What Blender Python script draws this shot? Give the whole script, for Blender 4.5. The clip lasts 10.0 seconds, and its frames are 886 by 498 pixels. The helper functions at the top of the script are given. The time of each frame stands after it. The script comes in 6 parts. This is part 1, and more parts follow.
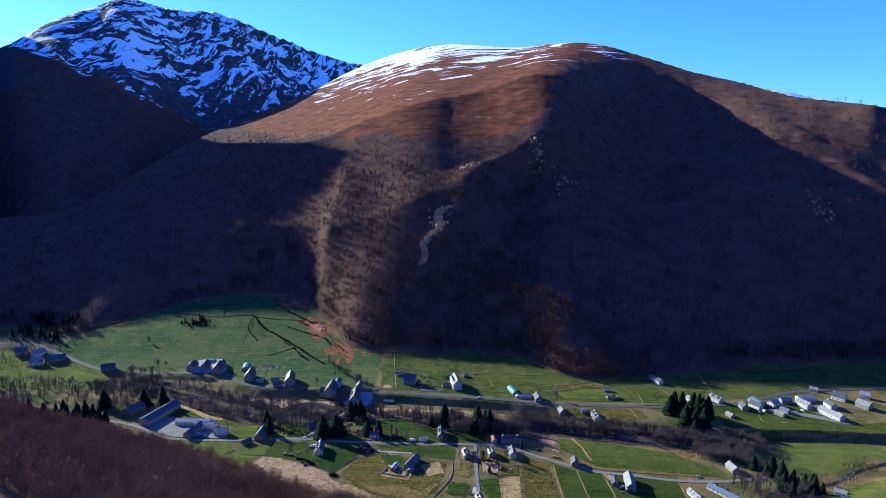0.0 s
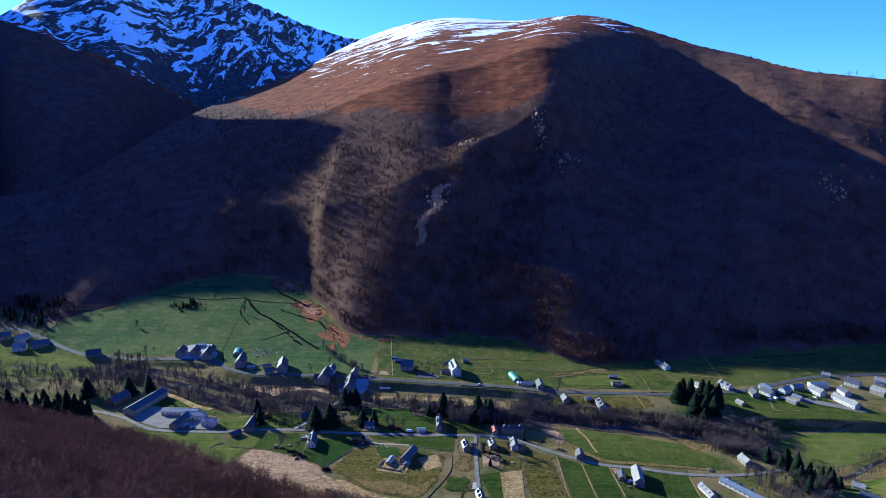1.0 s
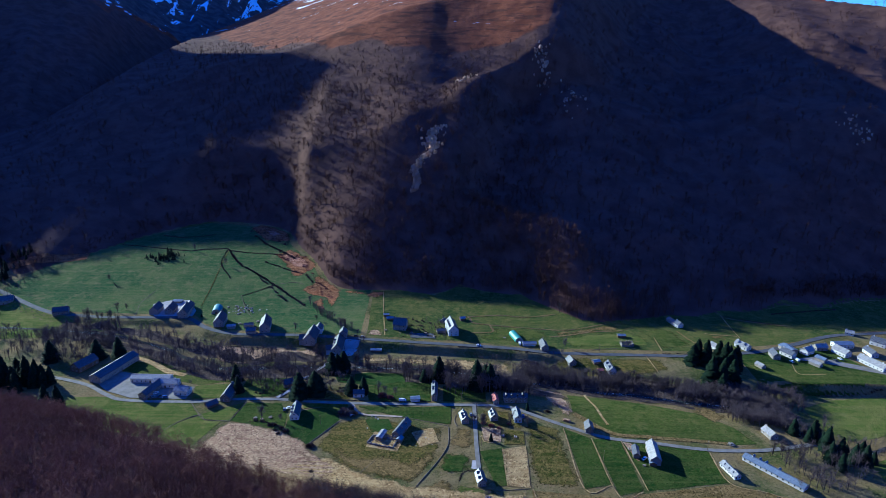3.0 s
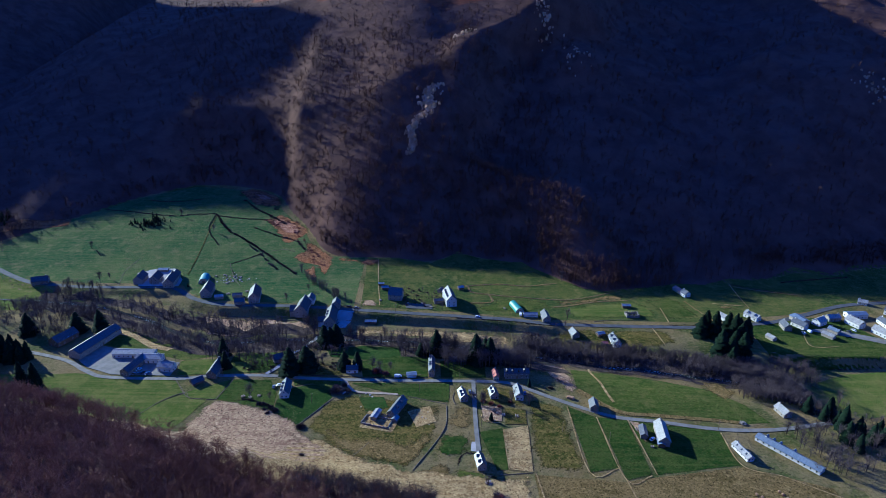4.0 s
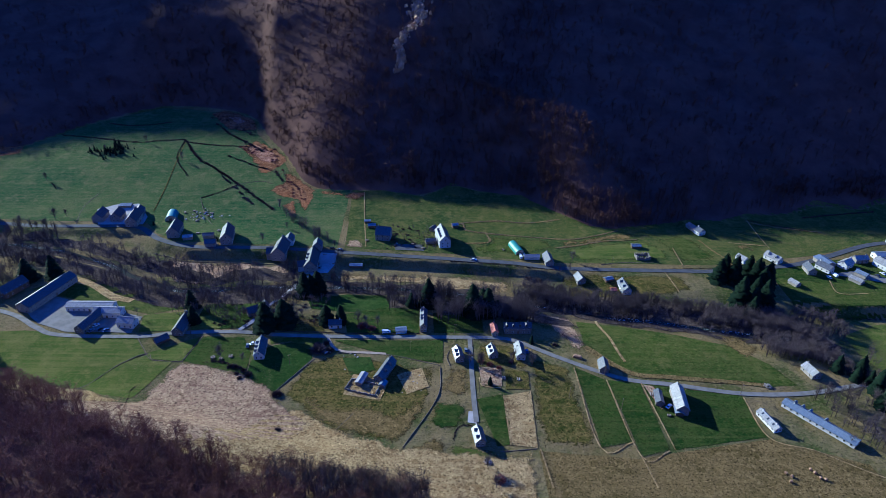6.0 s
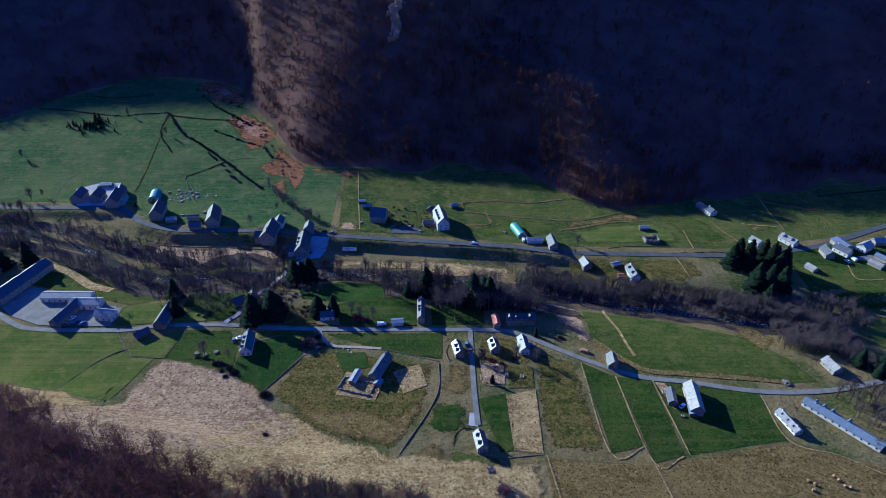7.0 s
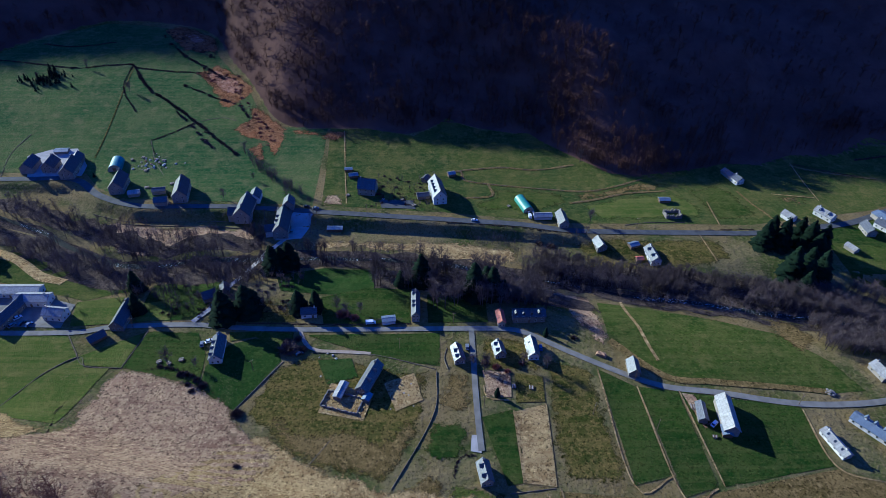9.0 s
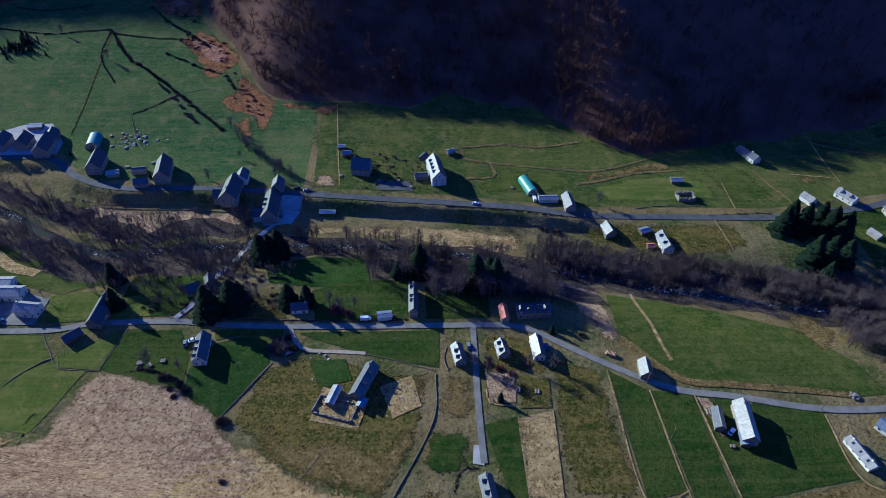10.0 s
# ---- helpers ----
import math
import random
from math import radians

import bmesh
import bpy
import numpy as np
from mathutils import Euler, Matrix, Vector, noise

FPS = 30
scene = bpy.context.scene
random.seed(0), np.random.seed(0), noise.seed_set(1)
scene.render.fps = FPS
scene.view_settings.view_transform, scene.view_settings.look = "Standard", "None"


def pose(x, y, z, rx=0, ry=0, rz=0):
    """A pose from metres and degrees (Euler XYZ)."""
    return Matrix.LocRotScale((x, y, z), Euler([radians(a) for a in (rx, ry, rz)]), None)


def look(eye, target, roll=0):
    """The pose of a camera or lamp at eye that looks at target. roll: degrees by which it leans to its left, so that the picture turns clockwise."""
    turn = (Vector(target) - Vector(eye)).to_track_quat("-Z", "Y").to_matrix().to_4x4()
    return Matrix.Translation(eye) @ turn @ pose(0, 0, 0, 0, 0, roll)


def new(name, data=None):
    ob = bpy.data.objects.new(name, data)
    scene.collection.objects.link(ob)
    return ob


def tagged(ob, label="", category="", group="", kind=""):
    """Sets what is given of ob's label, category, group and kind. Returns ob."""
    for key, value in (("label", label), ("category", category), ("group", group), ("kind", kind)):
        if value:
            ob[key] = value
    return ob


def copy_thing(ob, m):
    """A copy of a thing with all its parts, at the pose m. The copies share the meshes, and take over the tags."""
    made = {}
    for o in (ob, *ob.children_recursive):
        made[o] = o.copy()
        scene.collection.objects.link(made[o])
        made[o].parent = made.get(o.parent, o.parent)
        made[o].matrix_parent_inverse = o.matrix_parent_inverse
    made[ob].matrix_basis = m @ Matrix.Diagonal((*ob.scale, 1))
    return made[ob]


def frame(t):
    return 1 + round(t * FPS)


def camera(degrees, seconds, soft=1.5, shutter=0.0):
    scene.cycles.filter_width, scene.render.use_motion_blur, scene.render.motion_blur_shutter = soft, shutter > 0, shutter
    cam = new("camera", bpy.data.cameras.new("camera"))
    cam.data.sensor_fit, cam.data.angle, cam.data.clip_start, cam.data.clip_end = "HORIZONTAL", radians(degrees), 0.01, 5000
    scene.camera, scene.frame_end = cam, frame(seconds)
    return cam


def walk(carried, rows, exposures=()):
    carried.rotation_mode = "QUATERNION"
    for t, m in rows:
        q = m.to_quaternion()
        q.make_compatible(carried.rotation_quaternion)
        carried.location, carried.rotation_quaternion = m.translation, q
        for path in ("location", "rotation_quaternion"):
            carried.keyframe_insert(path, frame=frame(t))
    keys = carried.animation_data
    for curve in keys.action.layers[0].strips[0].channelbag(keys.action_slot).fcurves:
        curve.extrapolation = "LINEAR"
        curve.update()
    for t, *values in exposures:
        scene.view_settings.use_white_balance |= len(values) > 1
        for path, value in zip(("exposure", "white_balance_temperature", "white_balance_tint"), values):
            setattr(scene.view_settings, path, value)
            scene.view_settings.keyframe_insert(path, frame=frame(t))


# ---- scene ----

cam = camera(70.6, 10.0, 0.8)
PATH = [
    (0.0, look((0.00, 0.00, 238.16), (0.00, 493.50, 157.82), 1.06)),
    (0.5, look((0.37, 14.32, 237.29), (1.01, 506.41, 148.73), 1.02)),
    (1.0, look((0.57, 28.33, 236.67), (1.71, 518.66, 138.84), 1.00)),
    (1.5, look((0.61, 42.05, 236.04), (2.55, 530.25, 128.08), 1.02)),
    (2.0, look((0.57, 55.60, 235.36), (3.45, 541.02, 115.52), 1.02)),
    (2.5, look((0.53, 69.13, 234.84), (4.70, 551.50, 103.30), 1.05)),
    (4.0, look((0.26, 110.56, 231.48), (8.59, 579.04, 56.95), 1.14)),
    (4.5, look((0.45, 124.58, 230.73), (10.82, 586.16, 38.78), 1.18)),
    (5.0, look((0.38, 138.32, 229.98), (12.17, 592.67, 21.59), 1.19)),
    (5.5, look((0.15, 151.87, 229.16), (14.31, 598.89, 5.62), 1.36)),
    (7.0, look((-0.07, 192.65, 226.91), (18.35, 619.43, -32.94), 1.55)),
    (7.5, look((0.18, 206.67, 226.03), (19.77, 626.60, -44.66), 1.57)),
    (8.0, look((0.42, 220.32, 225.02), (20.63, 633.35, -56.04), 1.61)),
    (8.5, look((0.71, 233.82, 224.22), (21.86, 639.81, -66.85), 1.63)),
    (9.0, look((0.87, 247.05, 223.55), (22.78, 645.67, -77.48), 1.69)),
    (9.5, look((0.83, 260.08, 222.78), (23.93, 651.28, -87.75), 1.86)),
    (10.0, look((0.82, 273.63, 221.78), (24.66, 652.41, -103.73), 2.00)),
]
walk(cam, PATH, [(0.0, 0.72, 4560, 10), (2.5, 0.56, 4100, 9), (4.5, 0.48, 4100, 11), (8.0, 0.35, 4110, 12), (10.0, 0.27, 4250, 11)])

# ---- world and sun ----
SUN_ELEVATION = radians(20.5)
TO_SUN = Vector((-0.8 * math.cos(SUN_ELEVATION), 0.6 * math.cos(SUN_ELEVATION), math.sin(SUN_ELEVATION)))
world = bpy.data.worlds.new("world")
scene.world = world
world.use_nodes = True
sky = world.node_tree.nodes.new("ShaderNodeTexSky")
sky.sky_type = "NISHITA"
sky.sun_disc = False
sky.sun_elevation = SUN_ELEVATION
sky.sun_rotation = math.atan2(TO_SUN.x, TO_SUN.y)
sky.altitude = 2000
sky.air_density = 1.0
sky.dust_density = 0.6
sky.ozone_density = 3.0
background = world.node_tree.nodes["Background"]
tint = world.node_tree.nodes.new("ShaderNodeMix")
tint.data_type, tint.blend_type = "RGBA", "MULTIPLY"
tint.inputs[0].default_value = 1.0
deep = world.node_tree.nodes.new("ShaderNodeMix")
deep.data_type = "RGBA"
deep.inputs[6].default_value = (0.8, 1.0, 1.2, 1)
deep.inputs[7].default_value = (0.66, 0.86, 2.2, 1)
where_up = world.node_tree.nodes.new("ShaderNodeTexCoord")
split_up = world.node_tree.nodes.new("ShaderNodeSeparateXYZ")
overhead = world.node_tree.nodes.new("ShaderNodeMapRange")
overhead.interpolation_type = "SMOOTHSTEP"
overhead.inputs[1].default_value, overhead.inputs[2].default_value = 0.22, 0.75
world.node_tree.links.new(where_up.outputs["Generated"], split_up.inputs[0])
world.node_tree.links.new(split_up.outputs[2], overhead.inputs[0])
world.node_tree.links.new(overhead.outputs[0], deep.inputs[0])
world.node_tree.links.new(deep.outputs[2], tint.inputs[7])
world.node_tree.links.new(sky.outputs[0], tint.inputs[6])
world.node_tree.links.new(tint.outputs[2], background.inputs[0])
background.inputs[1].default_value = 0.1
sun_data = bpy.data.lights.new("sun", "SUN")
sun_data.energy = 7.7
sun_data.angle = radians(0.5)
sun_data.color = (1.0, 0.85, 0.5)
sun = new("sun", sun_data)
sun.matrix_world = look(TO_SUN * 3000, (0, 0, 0))


# ---- materials ----
class Nodes:
    """A short way to write a node material."""

    def __init__(self, name):
        self.mat = bpy.data.materials.new(name)
        self.mat.use_nodes = True
        self.tree = self.mat.node_tree
        self.bsdf = self.tree.nodes["Principled BSDF"]

    def add(self, kind, *links, **values):
        node = self.tree.nodes.new("ShaderNode" + kind)
        for key, value in values.items():
            setattr(node, key, value)
        for n, source in enumerate(links):
            self.put(node.inputs[n], source)
        return node

    def put(self, socket, source):
        if source is None:
            return
        if isinstance(source, bpy.types.NodeSocket):
            self.tree.links.new(source, socket)
        elif isinstance(source, bpy.types.Node):
            self.tree.links.new(source.outputs[0], socket)
        elif isinstance(source, tuple) and len(source) == 3 and socket.type == "RGBA":
            socket.default_value = (*source, 1)
        else:
            socket.default_value = source

    def math(self, op, a, b=0.0, c=0.0):
        return self.add("Math", a, b, c, operation=op).outputs[0]

    def mix(self, fac, a, b, blend="MIX"):
        node = self.tree.nodes.new("ShaderNodeMix")
        node.data_type, node.blend_type = "RGBA", blend
        self.put(node.inputs[0], fac)
        self.put(node.inputs[6], a)
        self.put(node.inputs[7], b)
        return node.outputs[2]

    def noise(self, scale, detail=4.0, rough=0.55, vector=None, distort=0.0):
        node = self.tree.nodes.new("ShaderNodeTexNoise")
        self.put(node.inputs["Vector"], vector if vector is not None else self.place())
        node.inputs["Scale"].default_value = scale
        node.inputs["Detail"].default_value = detail
        node.inputs["Roughness"].default_value = rough
        node.inputs["Distortion"].default_value = distort
        return node.outputs[0]

    def place(self):
        return self.add("NewGeometry").outputs["Position"]

    def local(self):
        return self.add("TexCoord").outputs["Object"]

    def step(self, value, low, high, to_low=0.0, to_high=1.0):
        node = self.tree.nodes.new("ShaderNodeMapRange")
        node.interpolation_type = "SMOOTHSTEP"
        for n, v in enumerate((value, low, high, to_low, to_high)):
            self.put(node.inputs[n], v)
        return node.outputs[0]

    def scaled(self, vector, scale, rotation=(0, 0, 0)):
        node = self.tree.nodes.new("ShaderNodeMapping")
        self.put(node.inputs["Vector"], vector)
        node.inputs["Scale"].default_value = scale
        node.inputs["Rotation"].default_value = rotation
        return node.outputs[0]

    def bump(self, height, strength, distance):
        node = self.tree.nodes.new("ShaderNodeBump")
        node.inputs["Strength"].default_value = strength
        node.inputs["Distance"].default_value = distance
        self.put(node.inputs["Height"], height)
        self.put(self.bsdf.inputs["Normal"], node.outputs[0])

    def done(self, colour, roughness=0.9, metallic=0.0, specular=0.5):
        self.put(self.bsdf.inputs["Base Color"], colour)
        self.put(self.bsdf.inputs["Roughness"], roughness)
        self.put(self.bsdf.inputs["Metallic"], metallic)
        self.put(self.bsdf.inputs["Specular IOR Level"], specular)
        return self.mat


def mat_field(name, dark, light, dry, coarse=0.03, stripe=0.0, angle=0.0, lumps=0.6, grain=1.0, veins=0.0):
    """Short winter turf: two tones, dry tufts, mowing bands where they show, trodden lines."""
    n = Nodes(name)
    big = n.noise(coarse, 3.0)
    mid = n.noise(0.11, 4.0, 0.6)
    fine = n.noise(0.3, 6.0, 0.8)
    tuft = n.noise(0.85, 4.0, 0.8)
    colour = n.mix(n.step(big, 0.35, 0.65), dark, light)
    colour = n.mix(n.step(mid, 0.5, 0.7, 0.0, 0.6), colour, dry)
    colour = n.mix(n.step(fine, 0.45, 0.6, 0.0, 0.7 * grain), colour, dry)
    worn = n.noise(0.045, 3.0, 0.5, n.scaled(n.place(), (1.0, 1.0, 1.0), (0, 0, angle + 0.4)), 0.8)
    colour = n.mix(n.step(worn, 0.5, 0.66, 0.0, 0.55), colour, tuple(0.55 * a + 0.45 * b for a, b in zip(light, dry)))
    if stripe:
        wave = n.noise(1.0, 3.0, 0.6, n.scaled(n.place(), (0.012, 0.3, 0.02), (0, 0, angle)))
        colour = n.mix(n.step(wave, 0.45, 0.6, 0.0, stripe), colour, dry)
    colour = n.mix(n.step(tuft, 0.5, 0.64, 0.0, 0.9 * grain), colour, tuple(c * 0.22 for c in dark))
    pale = n.noise(0.6, 5.0, 0.85)
    colour = n.mix(n.step(pale, 0.56, 0.66, 0.0, 0.6 * grain), colour, tuple(min(1, c * 1.7) for c in dry))
    if veins:
        bend = n.add("VectorMath", n.place(), n.scaled(n.add("TexNoise", n.place(), None, 0.06, 3.0).outputs["Color"], (26, 26, 0)), operation="ADD").outputs[0]
        cell = n.add("TexVoronoi", n.scaled(bend, (0.02, 0.06, 0.0), (0, 0, angle)), None, 1.0, feature="DISTANCE_TO_EDGE").outputs[0]
        path = n.math("MULTIPLY", n.step(cell, 0.006, 0.02, veins, 0.0), n.step(mid, 0.35, 0.6))
        colour = n.mix(path, colour, tuple(c * 0.3 for c in dark))
    fray = n.add("Attribute", attribute_name="fray").outputs["Fac"]
    inside = n.math("ADD", n.math("SUBTRACT", 1.0, fray), n.math("MULTIPLY", n.math("SUBTRACT", n.math("ADD", tuft, n.noise(0.1, 5.0, 0.65)), 1.0), 1.3))
    n.put(n.bsdf.inputs["Alpha"], n.math("MAXIMUM", n.step(inside, 0.3, 0.5), n.math("LESS_THAN", fray, 0.01)))
    clod = n.noise(1.9, 3.0, 0.7)
    n.bump(n.math("ADD", n.math("ADD", fine, tuft), n.math("MULTIPLY", clod, 0.8)), min(1.0, lumps * 1.25), 1.5)
    return n.done(colour, 1.0, 0.0, 0.02)


def mat_plain(name, colour, second, scale=1.5, roughness=0.8, specular=0.4, bump=0.2, metallic=0.0, rand=0.0):
    """A plain surface with stains at two sizes."""
    n = Nodes(name)
    a = n.noise(scale, 4.0)
    b = n.noise(scale * 8, 3.0, 0.65)
    tone = n.mix(n.step(a, 0.3, 0.7), colour, second)
    tone = n.mix(n.step(b, 0.45, 0.75, 0.0, 0.4), tone, tuple(c * 0.6 for c in second))
    if rand:
        info = n.add("ObjectInfo").outputs["Random"]
        tone = n.mix(n.math("MULTIPLY", info, rand), tone, tuple(c * 0.35 for c in colour))
    if bump:
        n.bump(b, bump, 0.05)
    return n.done(tone, roughness, metallic, specular)


def mat_slate(name, colour, second, roughness=0.47, course=0.5):
    """Slates in courses across the slope, weathered unevenly."""
    n = Nodes(name)
    where = n.local()
    brick = n.tree.nodes.new("ShaderNodeTexBrick")
    n.put(brick.inputs["Vector"], n.scaled(where, (1, 1, 1)))
    brick.inputs["Scale"].default_value = 1.0
    brick.inputs["Brick Width"].default_value = 0.6
    brick.inputs["Row Height"].default_value = course
    brick.inputs["Mortar Size"].default_value = 0.03
    n.put(brick.inputs["Color1"], colour)
    n.put(brick.inputs["Color2"], second)
    n.put(brick.inputs["Mortar"], tuple(c * 0.4 for c in colour))
    moss = n.noise(0.5, 4.0, 0.6)
    tone = n.mix(n.step(moss, 0.5, 0.75, 0.0, 0.5), brick.outputs[0], (0.09, 0.08, 0.06))
    rough = n.step(n.noise(1.6, 4.0), 0.3, 0.7, roughness - 0.06, roughness + 0.12)
    n.bump(brick.outputs[1], 0.25, 0.02)
    return n.done(tone, rough, 0.0, 0.4)


def mat_twigs(name, colour, second):
    """Bare twigs, each tree a little different."""
    n = Nodes(name)
    island = n.add("NewGeometry").outputs["Random Per Island"]
    wide = n.noise(0.018, 3.0)
    tone = n.mix(island, colour, second)
    tone = n.mix(n.step(wide, 0.4, 0.65, 0.0, 0.6), tone, tuple(c * 0.6 for c in colour))
    return n.done(tone, 0.95, 0.0, 0.04)


def mat_water():
    """Shallow stream: dark water over stones, broken white in the riffles."""
    n = Nodes("stream")
    foam = n.noise(1.1, 4.0, 0.75)
    reach = n.noise(0.03, 2.0)
    white = n.math("MULTIPLY", n.step(foam, 0.575, 0.6), n.step(reach, 0.4, 0.55))
    colour = n.mix(white, (0.016, 0.018, 0.016), (0.5, 0.5, 0.48))
    n.bump(n.noise(1.5, 3.0), 0.6, 0.2)
    return n.done(colour, n.step(white, 0.0, 1.0, 0.7, 0.9), 0.0, 0.03)


M_FIELD = {
    "green": mat_field("turf_green", (0.023, 0.053, 0.008), (0.045, 0.077, 0.011), (0.098, 0.1, 0.025), 0.03, 0.35, 0.3, 0.8, 0.55),
    "mown": mat_field("mown_turf", (0.032, 0.058, 0.008), (0.06, 0.082, 0.012), (0.14, 0.122, 0.033), 0.02, 0.22, -0.35, 0.6, 0.5),
    "meadow": mat_field("meadow_turf", (0.06, 0.088, 0.012), (0.094, 0.114, 0.018), (0.18, 0.15, 0.042), 0.02, 0.3, 0.25, 0.5, 0.3),
    "upper": mat_field("upper_turf", (0.028, 0.056, 0.012), (0.072, 0.085, 0.016), (0.175, 0.138, 0.042), 0.018, 0.1, 0.2, 0.5, 0.45),
    "dry": mat_field("dry_turf", (0.115, 0.083, 0.024), (0.18, 0.124, 0.041), (0.28, 0.19, 0.072), 0.03, 0.2, 0.4, 1.0),
    "lush": mat_field("turf_lush", (0.019, 0.042, 0.007), (0.032, 0.06, 0.01), (0.062, 0.078, 0.018), 0.03, 0.0, 0.0, 0.4, 0.5),
    "olive": mat_field("turf_olive", (0.04, 0.05, 0.008), (0.082, 0.074, 0.014), (0.18, 0.125, 0.036), 0.025, 0.4, 1.4),
    "brown": mat_field("rough_grass", (0.25, 0.157, 0.06), (0.39, 0.252, 0.1), (0.56, 0.4, 0.172), 0.03, 0.3, 0.5, 1.0, 1.0, 0.35),
    "pink": mat_field("dead_bracken", (0.25, 0.145, 0.086), (0.4, 0.25, 0.14), (0.56, 0.39, 0.21), 0.035, 0.3, 0.75, 1.1, 1.0, 0.5),
    "far": mat_field("turf_far", (0.028, 0.075, 0.02), (0.075, 0.11, 0.028), (0.16, 0.14, 0.055), 0.011, 0.2, 0.1, 0.5, 0.45),
    "salmon": mat_field("salmon_bracken", (0.2, 0.085, 0.045), (0.38, 0.18, 0.1), (0.48, 0.28, 0.17), 0.05, 0.0, 0.0, 1.6),
    "rust": mat_field("rust_bracken", (0.11, 0.05, 0.022), (0.3, 0.125, 0.045), (0.36, 0.19, 0.085), 0.05, 0.0, 0.0, 1.6),
}
M_ROAD = mat_plain("asphalt", (0.14, 0.125, 0.1), (0.2, 0.18, 0.145), 0.2, 0.9, 0.2, 0.1)
M_ROAD_DARK = mat_plain("worn_asphalt", (0.055, 0.054, 0.052), (0.085, 0.082, 0.078), 0.2, 0.9, 0.2, 0.1)
M_GRAVEL = mat_plain("gravel", (0.3, 0.27, 0.23), (0.38, 0.34, 0.3), 0.3, 0.9, 0.3, 0.3)
M_EARTH = mat_plain("bare_earth", (0.27, 0.2, 0.13), (0.36, 0.28, 0.19), 0.4, 0.95, 0.2, 0.3)
M_WATER = mat_water()
M_STONE = mat_plain("dry_stone", (0.19, 0.14, 0.085), (0.07, 0.052, 0.036), 0.8, 0.9, 0.3, 0.8, 0.0, 0.4)
M_SLATE = mat_slate("slate", (0.07, 0.072, 0.08), (0.11, 0.112, 0.12), 0.4)
M_SLATE_OLD = mat_slate("old_slate", (0.05, 0.05, 0.056), (0.08, 0.078, 0.082), 0.46)
M_TIN = mat_slate("blue_sheet", (0.13, 0.155, 0.19), (0.165, 0.19, 0.225), 0.38, 3.0)
M_PALE = mat_slate("pale_sheet", (0.22, 0.205, 0.185), (0.3, 0.285, 0.26), 0.48, 2.5)
M_RUST = mat_slate("rusty_sheet", (0.22, 0.13, 0.09), (0.3, 0.19, 0.13), 0.6, 2.5)
M_RED = mat_slate("red_tile", (0.5, 0.11, 0.06), (0.55, 0.16, 0.09), 0.6)
M_GREEN = mat_plain("green_sheet", (0.06, 0.22, 0.16), (0.085, 0.27, 0.2), 0.6, 0.45, 0.5, 0.1)
M_TEAL = mat_plain("teal_sheet", (0.05, 0.16, 0.17), (0.07, 0.21, 0.22), 0.6, 0.5, 0.5, 0.1)
M_WHITE = mat_plain("white_render", (0.62, 0.6, 0.56), (0.5, 0.47, 0.43), 0.4, 0.85, 0.3, 0.1)
M_CREAM = mat_plain("cream_render", (0.3, 0.26, 0.21), (0.23, 0.2, 0.16), 0.5, 0.9, 0.3, 0.2)
M_RUBBLE = mat_plain("rubble_wall", (0.22, 0.19, 0.155), (0.14, 0.12, 0.1), 1.2, 0.9, 0.3, 0.6)
M_WOOD = mat_plain("old_wood", (0.16, 0.1, 0.06), (0.1, 0.07, 0.045), 1.5, 0.8, 0.3, 0.3)
M_GLASS = mat_plain("window_pane", (0.02, 0.025, 0.03), (0.03, 0.035, 0.04), 0.5, 0.08, 0.8, 0.0)
M_FRAME = mat_plain("window_frame", (0.6, 0.57, 0.5), (0.45, 0.42, 0.36), 1.0, 0.6)
M_BARK = mat_plain("bark", (0.1, 0.075, 0.06), (0.15, 0.12, 0.1), 2.0, 0.9, 0.2, 0.3)
M_TWIG = mat_twigs("bare_twigs", (0.074, 0.055, 0.05), (0.145, 0.112, 0.103))
M_TWIG_HILL = mat_twigs("beech_twigs", (0.13, 0.058, 0.036), (0.24, 0.125, 0.085))
M_TWIG_FAR = mat_twigs("slope_twigs", (0.078, 0.041, 0.028), (0.13, 0.07, 0.049))
M_CONIFER = mat_twigs("spruce_needles", (0.006, 0.012, 0.007), (0.014, 0.025, 0.012))
M_CRAG = mat_plain("crag_rock", (0.42, 0.25, 0.13), (0.5, 0.36, 0.25), 0.15, 0.95, 0.2, 0.6)
M_BLOSSOM = mat_plain("blossom", (0.7, 0.6, 0.55), (0.55, 0.48, 0.42), 1.0, 0.9)


